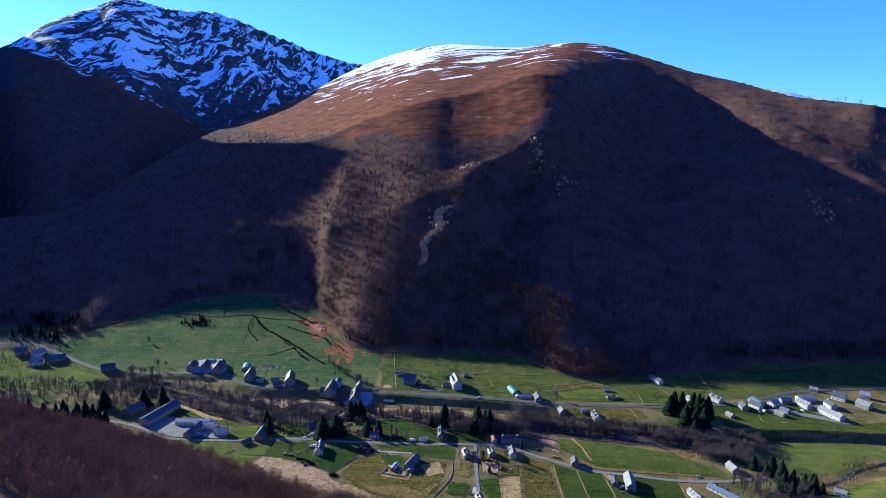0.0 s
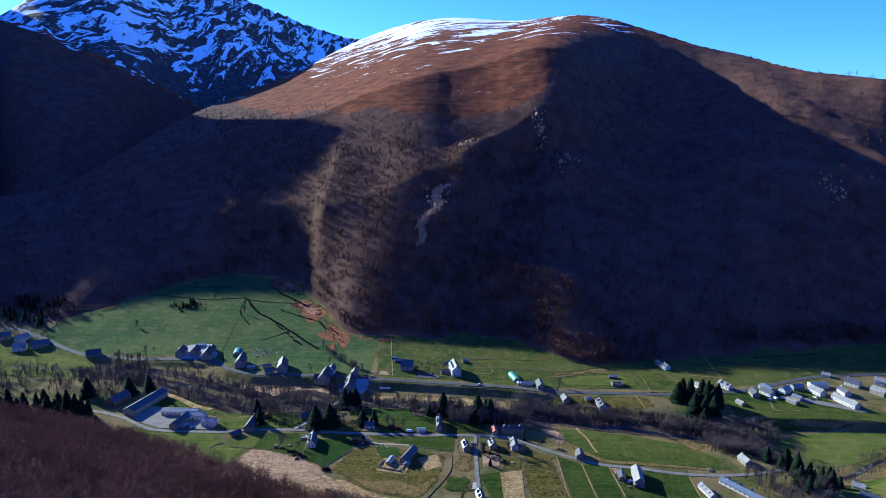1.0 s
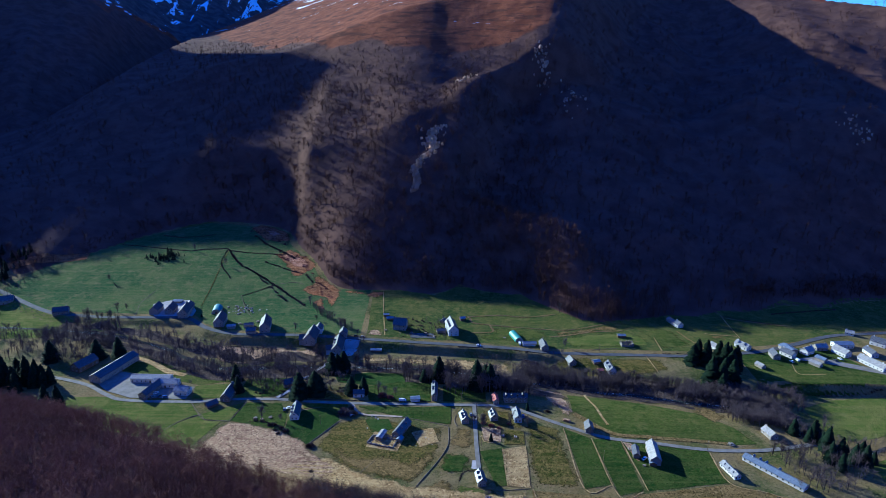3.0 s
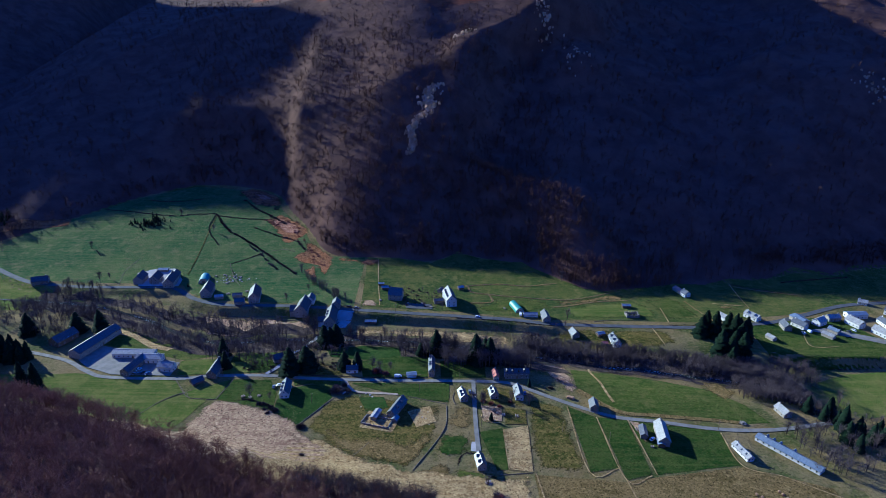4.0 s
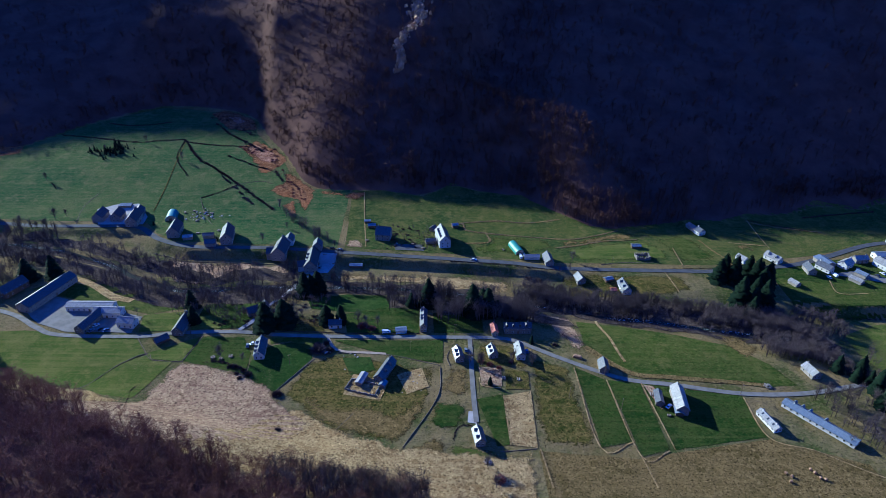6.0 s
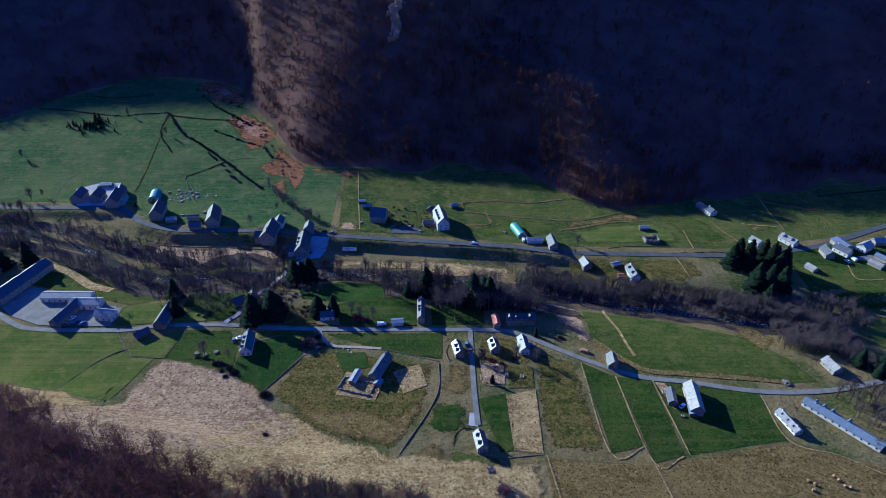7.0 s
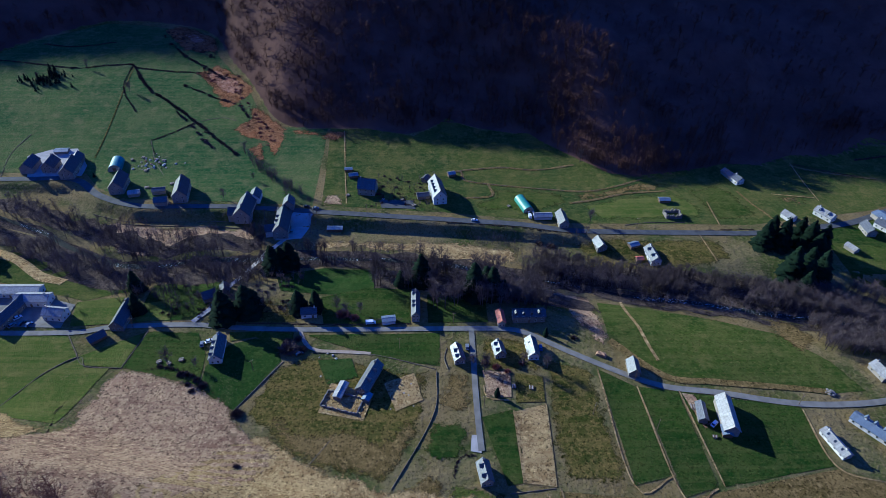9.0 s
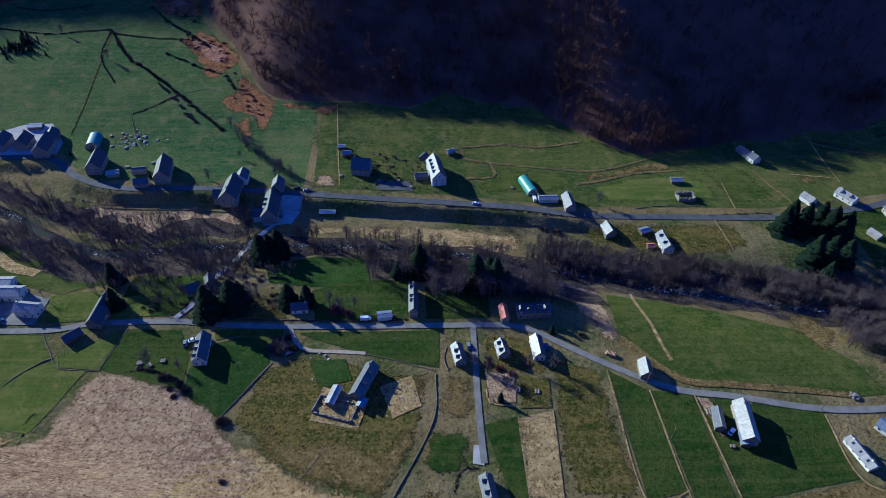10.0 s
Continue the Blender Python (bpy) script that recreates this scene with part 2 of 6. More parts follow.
def mat_terrain():
    """The valley and its mountains: turf low down, leaf litter under the woods, heath above, rock where steep, snow on the tops."""
    n = Nodes("terrain")
    where = n.place()
    xyz = n.add("SeparateXYZ", where)
    x, y, z = xyz.outputs
    upright = n.add("SeparateXYZ", n.add("NewGeometry").outputs["True Normal"]).outputs[2]
    big = n.noise(0.006, 5.0, 0.6)
    mid = n.noise(0.04, 5.0, 0.6)
    fine = n.noise(0.5, 4.0, 0.65)
    sward = n.noise(0.022, 4.0, 0.6)
    turf = n.mix(n.step(sward, 0.4, 0.6), (0.05, 0.062, 0.013), (0.15, 0.105, 0.036))
    turf = n.mix(n.step(mid, 0.42, 0.62, 0.0, 0.6), turf, (0.2, 0.145, 0.062))
    turf = n.mix(n.step(fine, 0.45, 0.7, 0.0, 0.55), turf, (0.22, 0.16, 0.07))
    turf = n.mix(n.step(n.noise(0.9, 4.0, 0.8), 0.52, 0.64, 0.0, 0.7), turf, (0.022, 0.02, 0.006))
    litter = n.mix(n.step(mid, 0.35, 0.65), (0.068, 0.037, 0.027), (0.102, 0.057, 0.04))
    heath = n.mix(n.step(mid, 0.35, 0.65), (0.125, 0.041, 0.018), (0.195, 0.07, 0.03))
    heath = n.mix(n.step(fine, 0.4, 0.7, 0.0, 0.5), heath, (0.1, 0.045, 0.022))
    ledge = n.noise(0.05, 5.0, 0.65, n.scaled(where, (0.35, 0.5, 3.0), (0, 0, 0.3)))
    heath = n.mix(n.step(ledge, 0.5, 0.62, 0.0, 0.85), heath, (0.07, 0.03, 0.018))
    rock = n.mix(n.step(fine, 0.35, 0.65), (0.36, 0.2, 0.1), (0.52, 0.35, 0.22))
    cover = n.add("Attribute", attribute_name="cover").outputs["Fac"]
    stony = n.add("Attribute", attribute_name="stony").outputs["Fac"]
    ragged = n.math("ADD", cover, n.math("MULTIPLY", n.math("SUBTRACT", mid, 0.5), 0.5))
    colour = n.mix(n.step(ragged, 0.4, 0.6), turf, litter)
    colour = n.mix(n.step(ragged, 1.35, 1.65), colour, heath)
    bare = n.step(n.math("ADD", stony, n.math("MULTIPLY", n.math("SUBTRACT", n.noise(0.07, 5.0, 0.7), 0.5), 1.6)), 0.62, 0.75)
    colour = n.mix(bare, colour, rock)
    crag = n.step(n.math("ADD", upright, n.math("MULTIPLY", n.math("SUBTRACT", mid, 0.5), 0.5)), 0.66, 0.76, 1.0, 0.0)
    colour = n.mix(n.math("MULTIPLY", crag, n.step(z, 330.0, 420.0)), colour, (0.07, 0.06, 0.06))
    scree = n.step(ragged, 2.35, 2.65)
    colour = n.mix(scree, colour, n.mix(n.step(mid, 0.35, 0.65), (0.05, 0.043, 0.042), (0.1, 0.08, 0.07)))
    gullies = n.noise(0.011, 8.0, 0.7, n.scaled(where, (2.2, 0.45, 0.5), (0, 0, 0.35)), 0.9)
    drift = n.noise(0.013, 8.0, 0.68, n.scaled(where, (0.45, 1.1, 2.6), (0, 0.16, -0.5)), 0.6)
    patches = n.noise(0.05, 5.0, 0.6, n.scaled(where, (0.6, 0.8, 2.2), (0, 0.2, -0.4)))
    drift = n.math("ADD", drift, n.math("MULTIPLY", n.math("SUBTRACT", patches, 0.5), 0.14))
    streak = n.mix(scree, drift, n.math("ADD", gullies, n.math("MULTIPLY", n.math("SUBTRACT", mid, 0.5), 0.16)))
    # west of the saddle the cover is deep, on the brown dome it is broken, and it thins out eastwards
    dome = n.step(n.math("DIVIDE", x, y), -0.2, 0.3, -0.02, 0.055)
    top = n.math("MINIMUM", n.math("SUBTRACT", z, n.step(scree, 0.0, 1.0, 440.0, 400.0)), n.step(scree, 0.0, 1.0, 150.0, 62.0))
    snowline = n.math("SUBTRACT", n.math("ADD", n.math("MULTIPLY", top, 0.00085), streak), n.math("MULTIPLY", dome, n.math("SUBTRACT", 1.0, scree)))
    snow = n.step(snowline, 0.555, 0.575)
    snow = n.math("MULTIPLY", snow, n.step(z, 270.0, 320.0))
    snow = n.math("MULTIPLY", snow, n.step(ragged, 1.35, 1.65))
    colour = n.mix(snow, colour, (0.82, 0.84, 0.88))
    n.bump(n.math("ADD", mid, n.math("MULTIPLY", fine, 0.25)), 0.5, 4.0)
    return n.done(colour, 0.95, 0.0, 0.03)


M_TERRAIN = mat_terrain()

# ---- the lie of the land ----
TABLE = np.random.RandomState(7).rand(256, 256)


def value_noise(x, y):
    x, y = np.asarray(x, float), np.asarray(y, float)
    i, j = np.floor(x).astype(int), np.floor(y).astype(int)
    u, v = x - i, y - j
    u, v = u * u * (3 - 2 * u), v * v * (3 - 2 * v)
    a, b = TABLE[i % 256, j % 256], TABLE[(i + 1) % 256, j % 256]
    c, d = TABLE[i % 256, (j + 1) % 256], TABLE[(i + 1) % 256, (j + 1) % 256]
    return (a * (1 - u) + b * u) * (1 - v) + (c * (1 - u) + d * u) * v


def fractal(x, y, octaves=5, gain=0.5, ridged=False):
    total, weight, norm = 0.0, 1.0, 0.0
    for k in range(octaves):
        s = value_noise(x * 2**k + 13.7 * k, y * 2**k + 7.1 * k)
        total = total + weight * ((1 - np.abs(2 * s - 1)) if ridged else s)
        norm += weight
        weight *= gain
    return total / norm


# Main mountain by bearing (x/y from the valley's mouth): two breaks of slope and the crest, each as distance and height.
MOUNTAIN = np.array([
    (-0.90, 860, 40, 950, 85, 1000, 105),
    (-0.72, 860, 40, 950, 75, 1000, 92),
    (-0.60, 880, 50, 980, 85, 1060, 105),
    (-0.464, 960, 80, 1090, 150, 1220, 194),
    (-0.38, 960, 82, 1200, 190, 1550, 255),
    (-0.309, 940, 88, 1250, 225, 2000, 312),
    (-0.219, 900, 95, 1200, 235, 2200, 403),
    (-0.17, 890, 105, 1200, 262, 2600, 500),
    (-0.127, 890, 120, 1200, 282, 3000, 614),
    (-0.044, 890, 158, 1200, 322, 2700, 651),
    (0.043, 942, 176, 1250, 345, 2450, 627),
    (0.095, 975, 210, 1250, 365, 2350, 591),
    (0.169, 990, 235, 1250, 392, 2000, 563),
    (0.221, 960, 200, 1250, 353, 1900, 552),
    (0.394, 930, 140, 1150, 268, 1640, 431),
    (0.537, 920, 158, 1080, 231, 1350, 356),
])
MOUNTAIN = np.vstack([MOUNTAIN, [(0.687, 900, 138, 1050, 215, 1180, 324), (1.0, 900, 138, 1050, 215, 1180, 300)]])
# Bearings west of -0.72 lie out of view, raised to shade the left slope.
LEFT_CREST = np.array([
    (-1.3, 1250, 380), (-1.0, 1500, 492), (-0.88, 1900, 708), (-0.80, 2400, 1020), (-0.765, 2450, 1105), (-0.748, 2450, 1080), (-0.732, 2400, 560), (-0.70, 2150, 500), (-0.635, 2200, 592), (-0.572, 2500, 715), (-0.51, 2800, 826),
    (-0.475, 2900, 885), (-0.425, 3200, 870), (-0.355, 3400, 937), (-0.304, 3500, 885), (-0.253, 3650, 843), (-0.192, 3900, 775),
    (-0.127, 3900, 727), (-0.061, 3900, 650), (0.2, 3900, 400),
])
FAR_CREST = np.array([(-1.2, 4300, 900), (-0.772, 4500, 1025), (-0.684, 4500, 1107), (-0.561, 4500, 1209), (-0.509, 4500, 1231), (-0.2, 4500, 700)])
# The crest of the middle spur, from the pasture up to the heath: west of it the slope takes the sun, east of it the ground falls away.
SPUR = np.array([(40, 690), (0, 720), (-26, 767), (-14, 797), (4, 816), (30, 864), (38, 930), (54, 995), (122, 1030), (172, 1060), (201, 1159), (250, 1321), (330, 1472), (420, 1640)], float)
RIVER = [(-420, 605), (-300, 594), (-232, 570), (-208, 555), (-190, 546), (-169, 536), (-146, 535), (-124, 540), (-85, 541), (-50, 542),
         (-16, 540), (15, 536), (39, 531), (63, 523), (86, 516), (119, 505), (153, 498), (194, 488), (232, 481), (244, 466), (256, 447), (268, 437), (283, 434), (303, 441), (339, 462), (400, 478), (600, 500)]
RX, RY = np.array(RIVER, float).T
FAR_ROAD = [(-520, 690), (-470, 690), (-435, 674), (-370, 635), (-346, 627), (-305, 622), (-262, 623), (-229, 622), (-205, 602), (-177, 590), (-140, 589), (-110, 588),
            (-57, 582), (19, 574), (64, 569), (97, 562), (130, 560), (176, 558.5), (215, 558), (255, 564), (282, 569.5), (315, 583), (358, 602), (398, 609), (520, 625)]
FX, FY = np.array(FAR_ROAD, float).T


EDGE = np.array([(-900, 720), (-600, 735), (-475, 740), (-437, 705), (-425, 732), (-397, 764), (-356, 820), (-335, 842), (-293, 874), (-262, 874), (-236, 870), (-205, 860), (-178, 838), (-168, 806), (-150, 778),
                 (-132, 752), (-122, 725), (-108, 700), (-94, 690), (-64, 690), (-36, 690), (0, 680), (26, 703), (50, 690), (88, 683), (110, 658), (140, 630), (157, 625), (206, 636),
                 (227, 642), (253, 641), (282, 653), (320, 656), (355, 674), (388, 664), (420, 680), (600, 700)], float)


def woods_edge(x):
    """Where the pasture ends and the mountain's woods begin."""
    return sum(np.interp(x + w, EDGE[:, 0], EDGE[:, 1]) for w in (-9, 0, 9)) / 3


def beech_edge(x):
    """The lower edge of the wood on the hill."""
    return np.interp(x, [-330, -250, -200, -182, -155, -134, -103, -73, -60, -48, -20, 20, 60], [440, 420, 406, 399, 385, 372, 366, 359, 357, 357, 357, 346, 345])


def tree_limit(u):
    """The height up to which the woods climb, by bearing."""
    return np.interp(u, [-0.5, -0.3, -0.24, -0.2, -0.127, 0, 0.08, 0.15, 0.185, 0.25, 0.4, 0.54, 0.7], [420, 262, 250, 248, 255, 255, 255, 290, 420, 470, 430, 360, 420])


def crag_distance(x, y):
    """How far a place lies from the bare rock down the middle spur and from the ledges above it."""
    along = np.clip((y - 798) / 84, 0, 1)
    lower = np.hypot((x - (-31 + 34 * along + 5 * np.sin(y / 7))) / (0.45 + 0.9 * along), np.maximum(0, np.abs(y - 840) - 38))
    upper = np.hypot(x - 40 - 0.5 * (y - 985), np.maximum(0, np.abs(y - 985) - 16)) * 1.6
    ledge = np.hypot((x - 152) * 0.8, y - 1028) * 1.3
    return np.minimum(np.minimum(lower, upper), ledge)


def soft_rise(v, k):
    return k * np.logaddexp(0, v / k)


def column(u, table, k):
    wide = np.linspace(-0.035, 0.035, 5)
    return sum(np.interp(u + w, table[:, 0], table[:, k]) for w in wide) / len(wide)


def height(x, y):
    """The ground's height at x, y."""
    x, y = np.atleast_1d(np.asarray(x, float)), np.atleast_1d(np.asarray(y, float))
    z = 0.13 * (soft_rise(y - 645, 12) - soft_rise(y - 900, 40))
    z = z + 1.2 * (fractal(x / 110, y / 110, 3) - 0.5) * np.clip((470 - np.abs(y - 470)) / 300, 0, 1)
    off = y - np.interp(x, RX, RY)
    deep = np.interp(x, [-420, -260, -200, 90, 150, 240, 270, 420], [2.5, 3, 5.5, 5.5, 3.5, 4, 6.5, 6.5])
    near_bank = np.clip((off + 36) / 28, 0, 1)
    bank_top = np.where(x < 150, np.interp(x, FX, FY) - 4.5, np.interp(x, [150, 200, 240, 268, 300, 335, 380, 460], [540, 530, 522, 516, 513, 514, 510, 520]))
    far_bank = np.clip((bank_top - y) / np.interp(x, [-230, -200, 100, 130, 230, 262], [8, 6, 6, 26, 20, 6]), 0, 1)
    z = z - deep * near_bank**2 * (3 - 2 * near_bank) * far_bank**2 * (3 - 2 * far_bank)
    z = z - 0.8 * np.exp(-((off / 4) ** 2))
    # the wooded hill under the camera
    hill = 31 + 0.41 * (350 - y) - 0.27 * (x + 100)
    toe = np.interp(x, [-300, -220, -182, -157, -106, -48, 0, 60], [455, 438, 428, 420, 405, 386, 376, 340])
    hill = np.minimum(hill, 0.85 * (toe - y))
    hill = 150 - soft_rise(150 - hill, 15)
    hill = hill + 5 * (fractal(x / 60 + 5, y / 60, 4) - 0.5)
    z = z + np.where(y < 520, soft_rise(hill, 3.0), 0) * np.clip((480 - y) / 60, 0, 1)
    # mountains
    far = np.maximum(y, 50)
    u = x / far
    foot = woods_edge(x)
    ya, za, yb, zb, yc, zc = (column(u, MOUNTAIN, k) for k in range(1, 7))
    ya = np.maximum(ya, foot + 85)
    yb = np.maximum(yb, ya + 150)
    yc = np.maximum(yc, yb + 150)
    rise = np.where(y < ya, za * np.clip((y - foot) / (ya - foot), 0, 1) ** 1.15,
                    np.where(y < yb, za + (zb - za) * (y - ya) / (yb - ya),
                             np.where(y < yc, zb + (zc - zb) * (y - yb) / (yc - yb), zc - 0.35 * (y - yc))))
    mask = np.clip((y - foot) / 150, 0, 1)
    gully = fractal(x / 170 + 0.25 * y / 170, y / 700, 5, 0.5, True) - 0.6
    rough = fractal(x / 90, y / 90, 5, 0.55) - 0.5
    calm = np.interp(x - np.interp(y, SPUR[:, 1], SPUR[:, 0]), [-60, 20, 60], [0.35, 0.35, 1.0])
    away = 1 - np.clip(1 - np.abs(y - yc) / 260, 0, 1) * 0.75
    rise = rise + mask * away * np.interp(u, [-0.28, -0.18, 0.05, 0.12], [0.3, 0.35, 0.5, 1.0]) * (38 * gully + 24 * rough) * calm
    east = np.clip((x - np.interp(y, SPUR[:, 1], SPUR[:, 0]) + 14 * (fractal(x / 50, y / 50, 3) - 0.5)) / np.interp(y, [760, 1000, 1300], [60, 80, 120]), 0, 1)
    rise = rise + 18 * np.exp(-((x - np.interp(y, SPUR[:, 1], SPUR[:, 0])) / 30) ** 2) * np.interp(y, [796, 836, 960, 1020], [0, 1, 1, 0])
    # a low wooded rib in front of the spur, running down to the pasture
    along = ((x - 20) * 170 - (y - 800) * 138) / 47944
    aside = ((x - 20) * 138 + (y - 800) * 170) / 219
    rise = rise + np.interp(along, [-0.12, 0, 0.25, 0.7, 1.05], [0, 20, 26, 13, 0]) * np.exp(-(aside / 24) ** 2)
    rise = rise - east * east * (3 - 2 * east) * np.interp(y, [740, 800, 980, 1150, 1500, 1750], [0, 14, 45, 72, 60, 0]) * np.interp(x - np.interp(y, SPUR[:, 1], SPUR[:, 0]), [230, 400], [1, 0]) * np.clip((yc - y - 60) / 350, 0, 1)
    out = np.where(y > foot, np.maximum(z * np.clip(1 - (y - foot) / 300, 0, 1) + np.maximum(rise, 0), 0), z)
    for table, run, low in ((LEFT_CREST, 1500, 60), (FAR_CREST, 1300, 100)):
        yc, zc = column(u, table, 1), column(u, table, 2)
        run = run * np.interp(u, [-0.72, -0.5], [0.55, 1.0])
        part_way = (y - (yc - run)) / run
        side = np.where(part_way < 1, low + (zc - low) * np.clip(part_way, 0, 1) ** 1.1, zc - 0.5 * (y - yc))
        near = np.clip(part_way, 0, 1)
        side = side + np.clip(near * 3, 0, 1) * (1 - 0.7 * np.clip(1 - np.abs(y - yc) / 300, 0, 1)) * (
            110 * (fractal(x / 420 + 0.4 * y / 420, y / 900, 5, 0.5, True) - 0.6) + 40 * (fractal(x / 130, y / 130, 4) - 0.5))
        out = np.where(part_way > 0, np.maximum(out, side), out)
    # the slope behind the camera, out of sight
    back = np.clip((-150 - y) * 0.45, 0, 600)
    out = np.where(y < -150, np.maximum(out, np.minimum(back + 140, 700)), out)
    return out


def ground_at(x, y):
    return float(height(x, y)[0])


def mesh_object(name, verts, faces, material, smooth=False, parent=None):
    mesh = bpy.data.meshes.new(name)
    verts, faces = np.asarray(verts, np.float32), np.asarray(faces, np.int32)
    size = faces.shape[1]
    mesh.vertices.add(len(verts))
    mesh.vertices.foreach_set("co", verts.ravel())
    mesh.loops.add(faces.size)
    mesh.loops.foreach_set("vertex_index", faces.ravel())
    mesh.polygons.add(len(faces))
    mesh.polygons.foreach_set("loop_start", np.arange(0, faces.size, size, dtype=np.int32))
    mesh.update(calc_edges=True)
    mesh.validate()
    if smooth:
        mesh.polygons.foreach_set("use_smooth", np.ones(len(faces), bool))
    mesh.materials.append(material)
    ob = new(name, mesh)
    ob.parent = parent
    return ob


def build_terrain():
    """One sheet: rings that grow with distance, fine ahead and coarse behind."""
    rings = np.r_[0.5, 8, 20, np.geomspace(40, 300, 40), np.arange(303, 720, 2.6), np.geomspace(724, 1500, 130), np.geomspace(1512, 4950, 120)]
    ahead = np.linspace(-54, 54, 400)
    behind = np.linspace(54, 306, 90)[1:-1]
    bearing = np.radians(np.r_[ahead, behind])
    d, b = np.meshgrid(rings, bearing, indexing="ij")
    x, y = d * np.sin(b), d * np.cos(b)
    z = height(x.ravel(), y.ravel())
    verts = np.c_[x.ravel(), y.ravel(), z]
    nb, nr = len(bearing), len(rings)
    i, j = np.meshgrid(np.arange(nr - 1), np.arange(nb), indexing="ij")
    k = (j + 1) % nb
    faces = np.stack([i * nb + j, (i + 1) * nb + j, (i + 1) * nb + k, i * nb + k], -1).reshape(-1, 4)[:, ::-1]
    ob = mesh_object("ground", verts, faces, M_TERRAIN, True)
    x, y, z = verts.T
    u = x / np.maximum(y, 50)
    wooded = np.clip((y - woods_edge(x)) / 6 + 0.5, 0, 1) * (y > 400)
    rise_off = 50 * (fractal(x / 80, y / 80, 4) - 0.5)
    heath = np.clip((z - tree_limit(u) - rise_off) / 20 + 0.5, 0, 1) * (y > 700)
    near_hill = np.clip((beech_edge(x) - y) / 6 + 0.5, 0, 1)
    cover = ob.data.attributes.new("cover", "FLOAT", "POINT")
    beyond = np.clip((y - column(u, MOUNTAIN, 5) - 60) / 60, 0, 1) * np.clip((-0.06 - u) / 0.04, 0, 1)
    low_woods = np.interp(u, [-0.72, -0.41, -0.37], [600, 310, 250]) + rise_off
    heath = np.where(beyond > 0, np.clip((z - low_woods) / 30 + 0.5, 0, 1) * beyond, heath)
    cover.data.foreach_set("value", np.maximum(wooded + heath + beyond * heath, near_hill).astype(np.float32))
    # the crag down the middle spur
    off = crag_distance(x, y) / 9
    stony = ob.data.attributes.new("stony", "FLOAT", "POINT")
    stony.data.foreach_set("value", np.exp(-off**2).astype(np.float32) * 0.85)
    tagged(ob, "alpine valley floor with green pasture rising to brown heath, rock and patchy snow", "ground", "", "structure")
    return ob


build_terrain()


# ---- fields, roads and river ----
def ragged_outline(polygon, amount):
    """The same outline with small bays and tongues."""
    out = []
    for (ax, ay), (bx, by) in zip(polygon, list(polygon[1:]) + [polygon[0]]):
        steps = max(1, int(math.hypot(bx - ax, by - ay) / 2.5))
        for k in range(steps):
            x, y = ax + (bx - ax) * k / steps, ay + (by - ay) * k / steps
            out.append((x + amount * 2.2 * float(fractal(x / 11.0, y / 11.0 + 3, 3) - 0.5), y + amount * 2.2 * float(fractal(x / 11.0 + 9, y / 11.0, 3) - 0.5)))
    return out


def draped(name, polygon, material, label, category, lift=0.1, cell=6.0, kind="structure", tidy=True):
    """A flat piece of ground cover that follows the land."""
    polygon = ragged_outline(polygon, 0.35 if tidy else 2.0)
    bm = bmesh.new()
    face = bm.faces.new([bm.verts.new((x, y, 0)) for x, y in polygon])
    xs, ys = [p[0] for p in polygon], [p[1] for p in polygon]
    for axis, low, high in ((0, min(xs), max(xs)), (1, min(ys), max(ys))):
        steps = int((high - low) / cell)
        for s in range(1, steps + 1):
            co, no = Vector((0, 0, 0)), Vector((0, 0, 0))
            co[axis], no[axis] = low + s * (high - low) / (steps + 1), 1
            bmesh.ops.bisect_plane(bm, geom=bm.verts[:] + bm.edges[:] + bm.faces[:], plane_co=co, plane_no=no)
    bmesh.ops.triangulate(bm, faces=bm.faces[:])
    bm.verts.ensure_lookup_table()
    co = np.array([v.co[:2] for v in bm.verts])
    z = height(co[:, 0], co[:, 1])
    for v, q in zip(bm.verts, z):
        v.co.z = q + lift
    outline = np.array(polygon)
    inward = np.array([np.hypot(*(outline - p).T).min() for p in co])
    rim = np.clip(1 - inward / (2.0 if tidy else 9.0), 0, 1) * (0.45 if tidy else 1.0)
    rim[[v.is_boundary for v in bm.verts]] = 0.45 if tidy else 1.0
    for f in bm.faces:
        f.normal_update()
        if f.normal.z < 0:
            f.normal_flip()
        f.smooth = True
    mesh = bpy.data.meshes.new(name)
    bm.to_mesh(mesh)
    bm.free()
    mesh.attributes.new("fray", "FLOAT", "POINT").data.foreach_set("value", rim)
    mesh.materials.append(material)
    return tagged(new(name, mesh), label, category, "", kind)


def smooth_line(points, step=3.0):
    """Points along a rounded line."""
    p = np.array(points, float)
    p = np.vstack([2 * p[0] - p[1], p, 2 * p[-1] - p[-2]])
    out = []
    for a, b, c, d in zip(p[:-3], p[1:-2], p[2:-1], p[3:]):
        count = max(1, int(np.hypot(*(c - b)) / step))
        for s in np.arange(count) / count:
            out.append(0.5 * (2 * b + (c - a) * s + (2 * a - 5 * b + 4 * c - d) * s**2 + (3 * b - a - 3 * c + d) * s**3))
    out.append(p[-2])
    return np.array(out)


def sideways(line):
    t = np.gradient(line, axis=0)
    t /= np.hypot(t[:, 0], t[:, 1])[:, None] + 1e-9
    return np.c_[-t[:, 1], t[:, 0]]


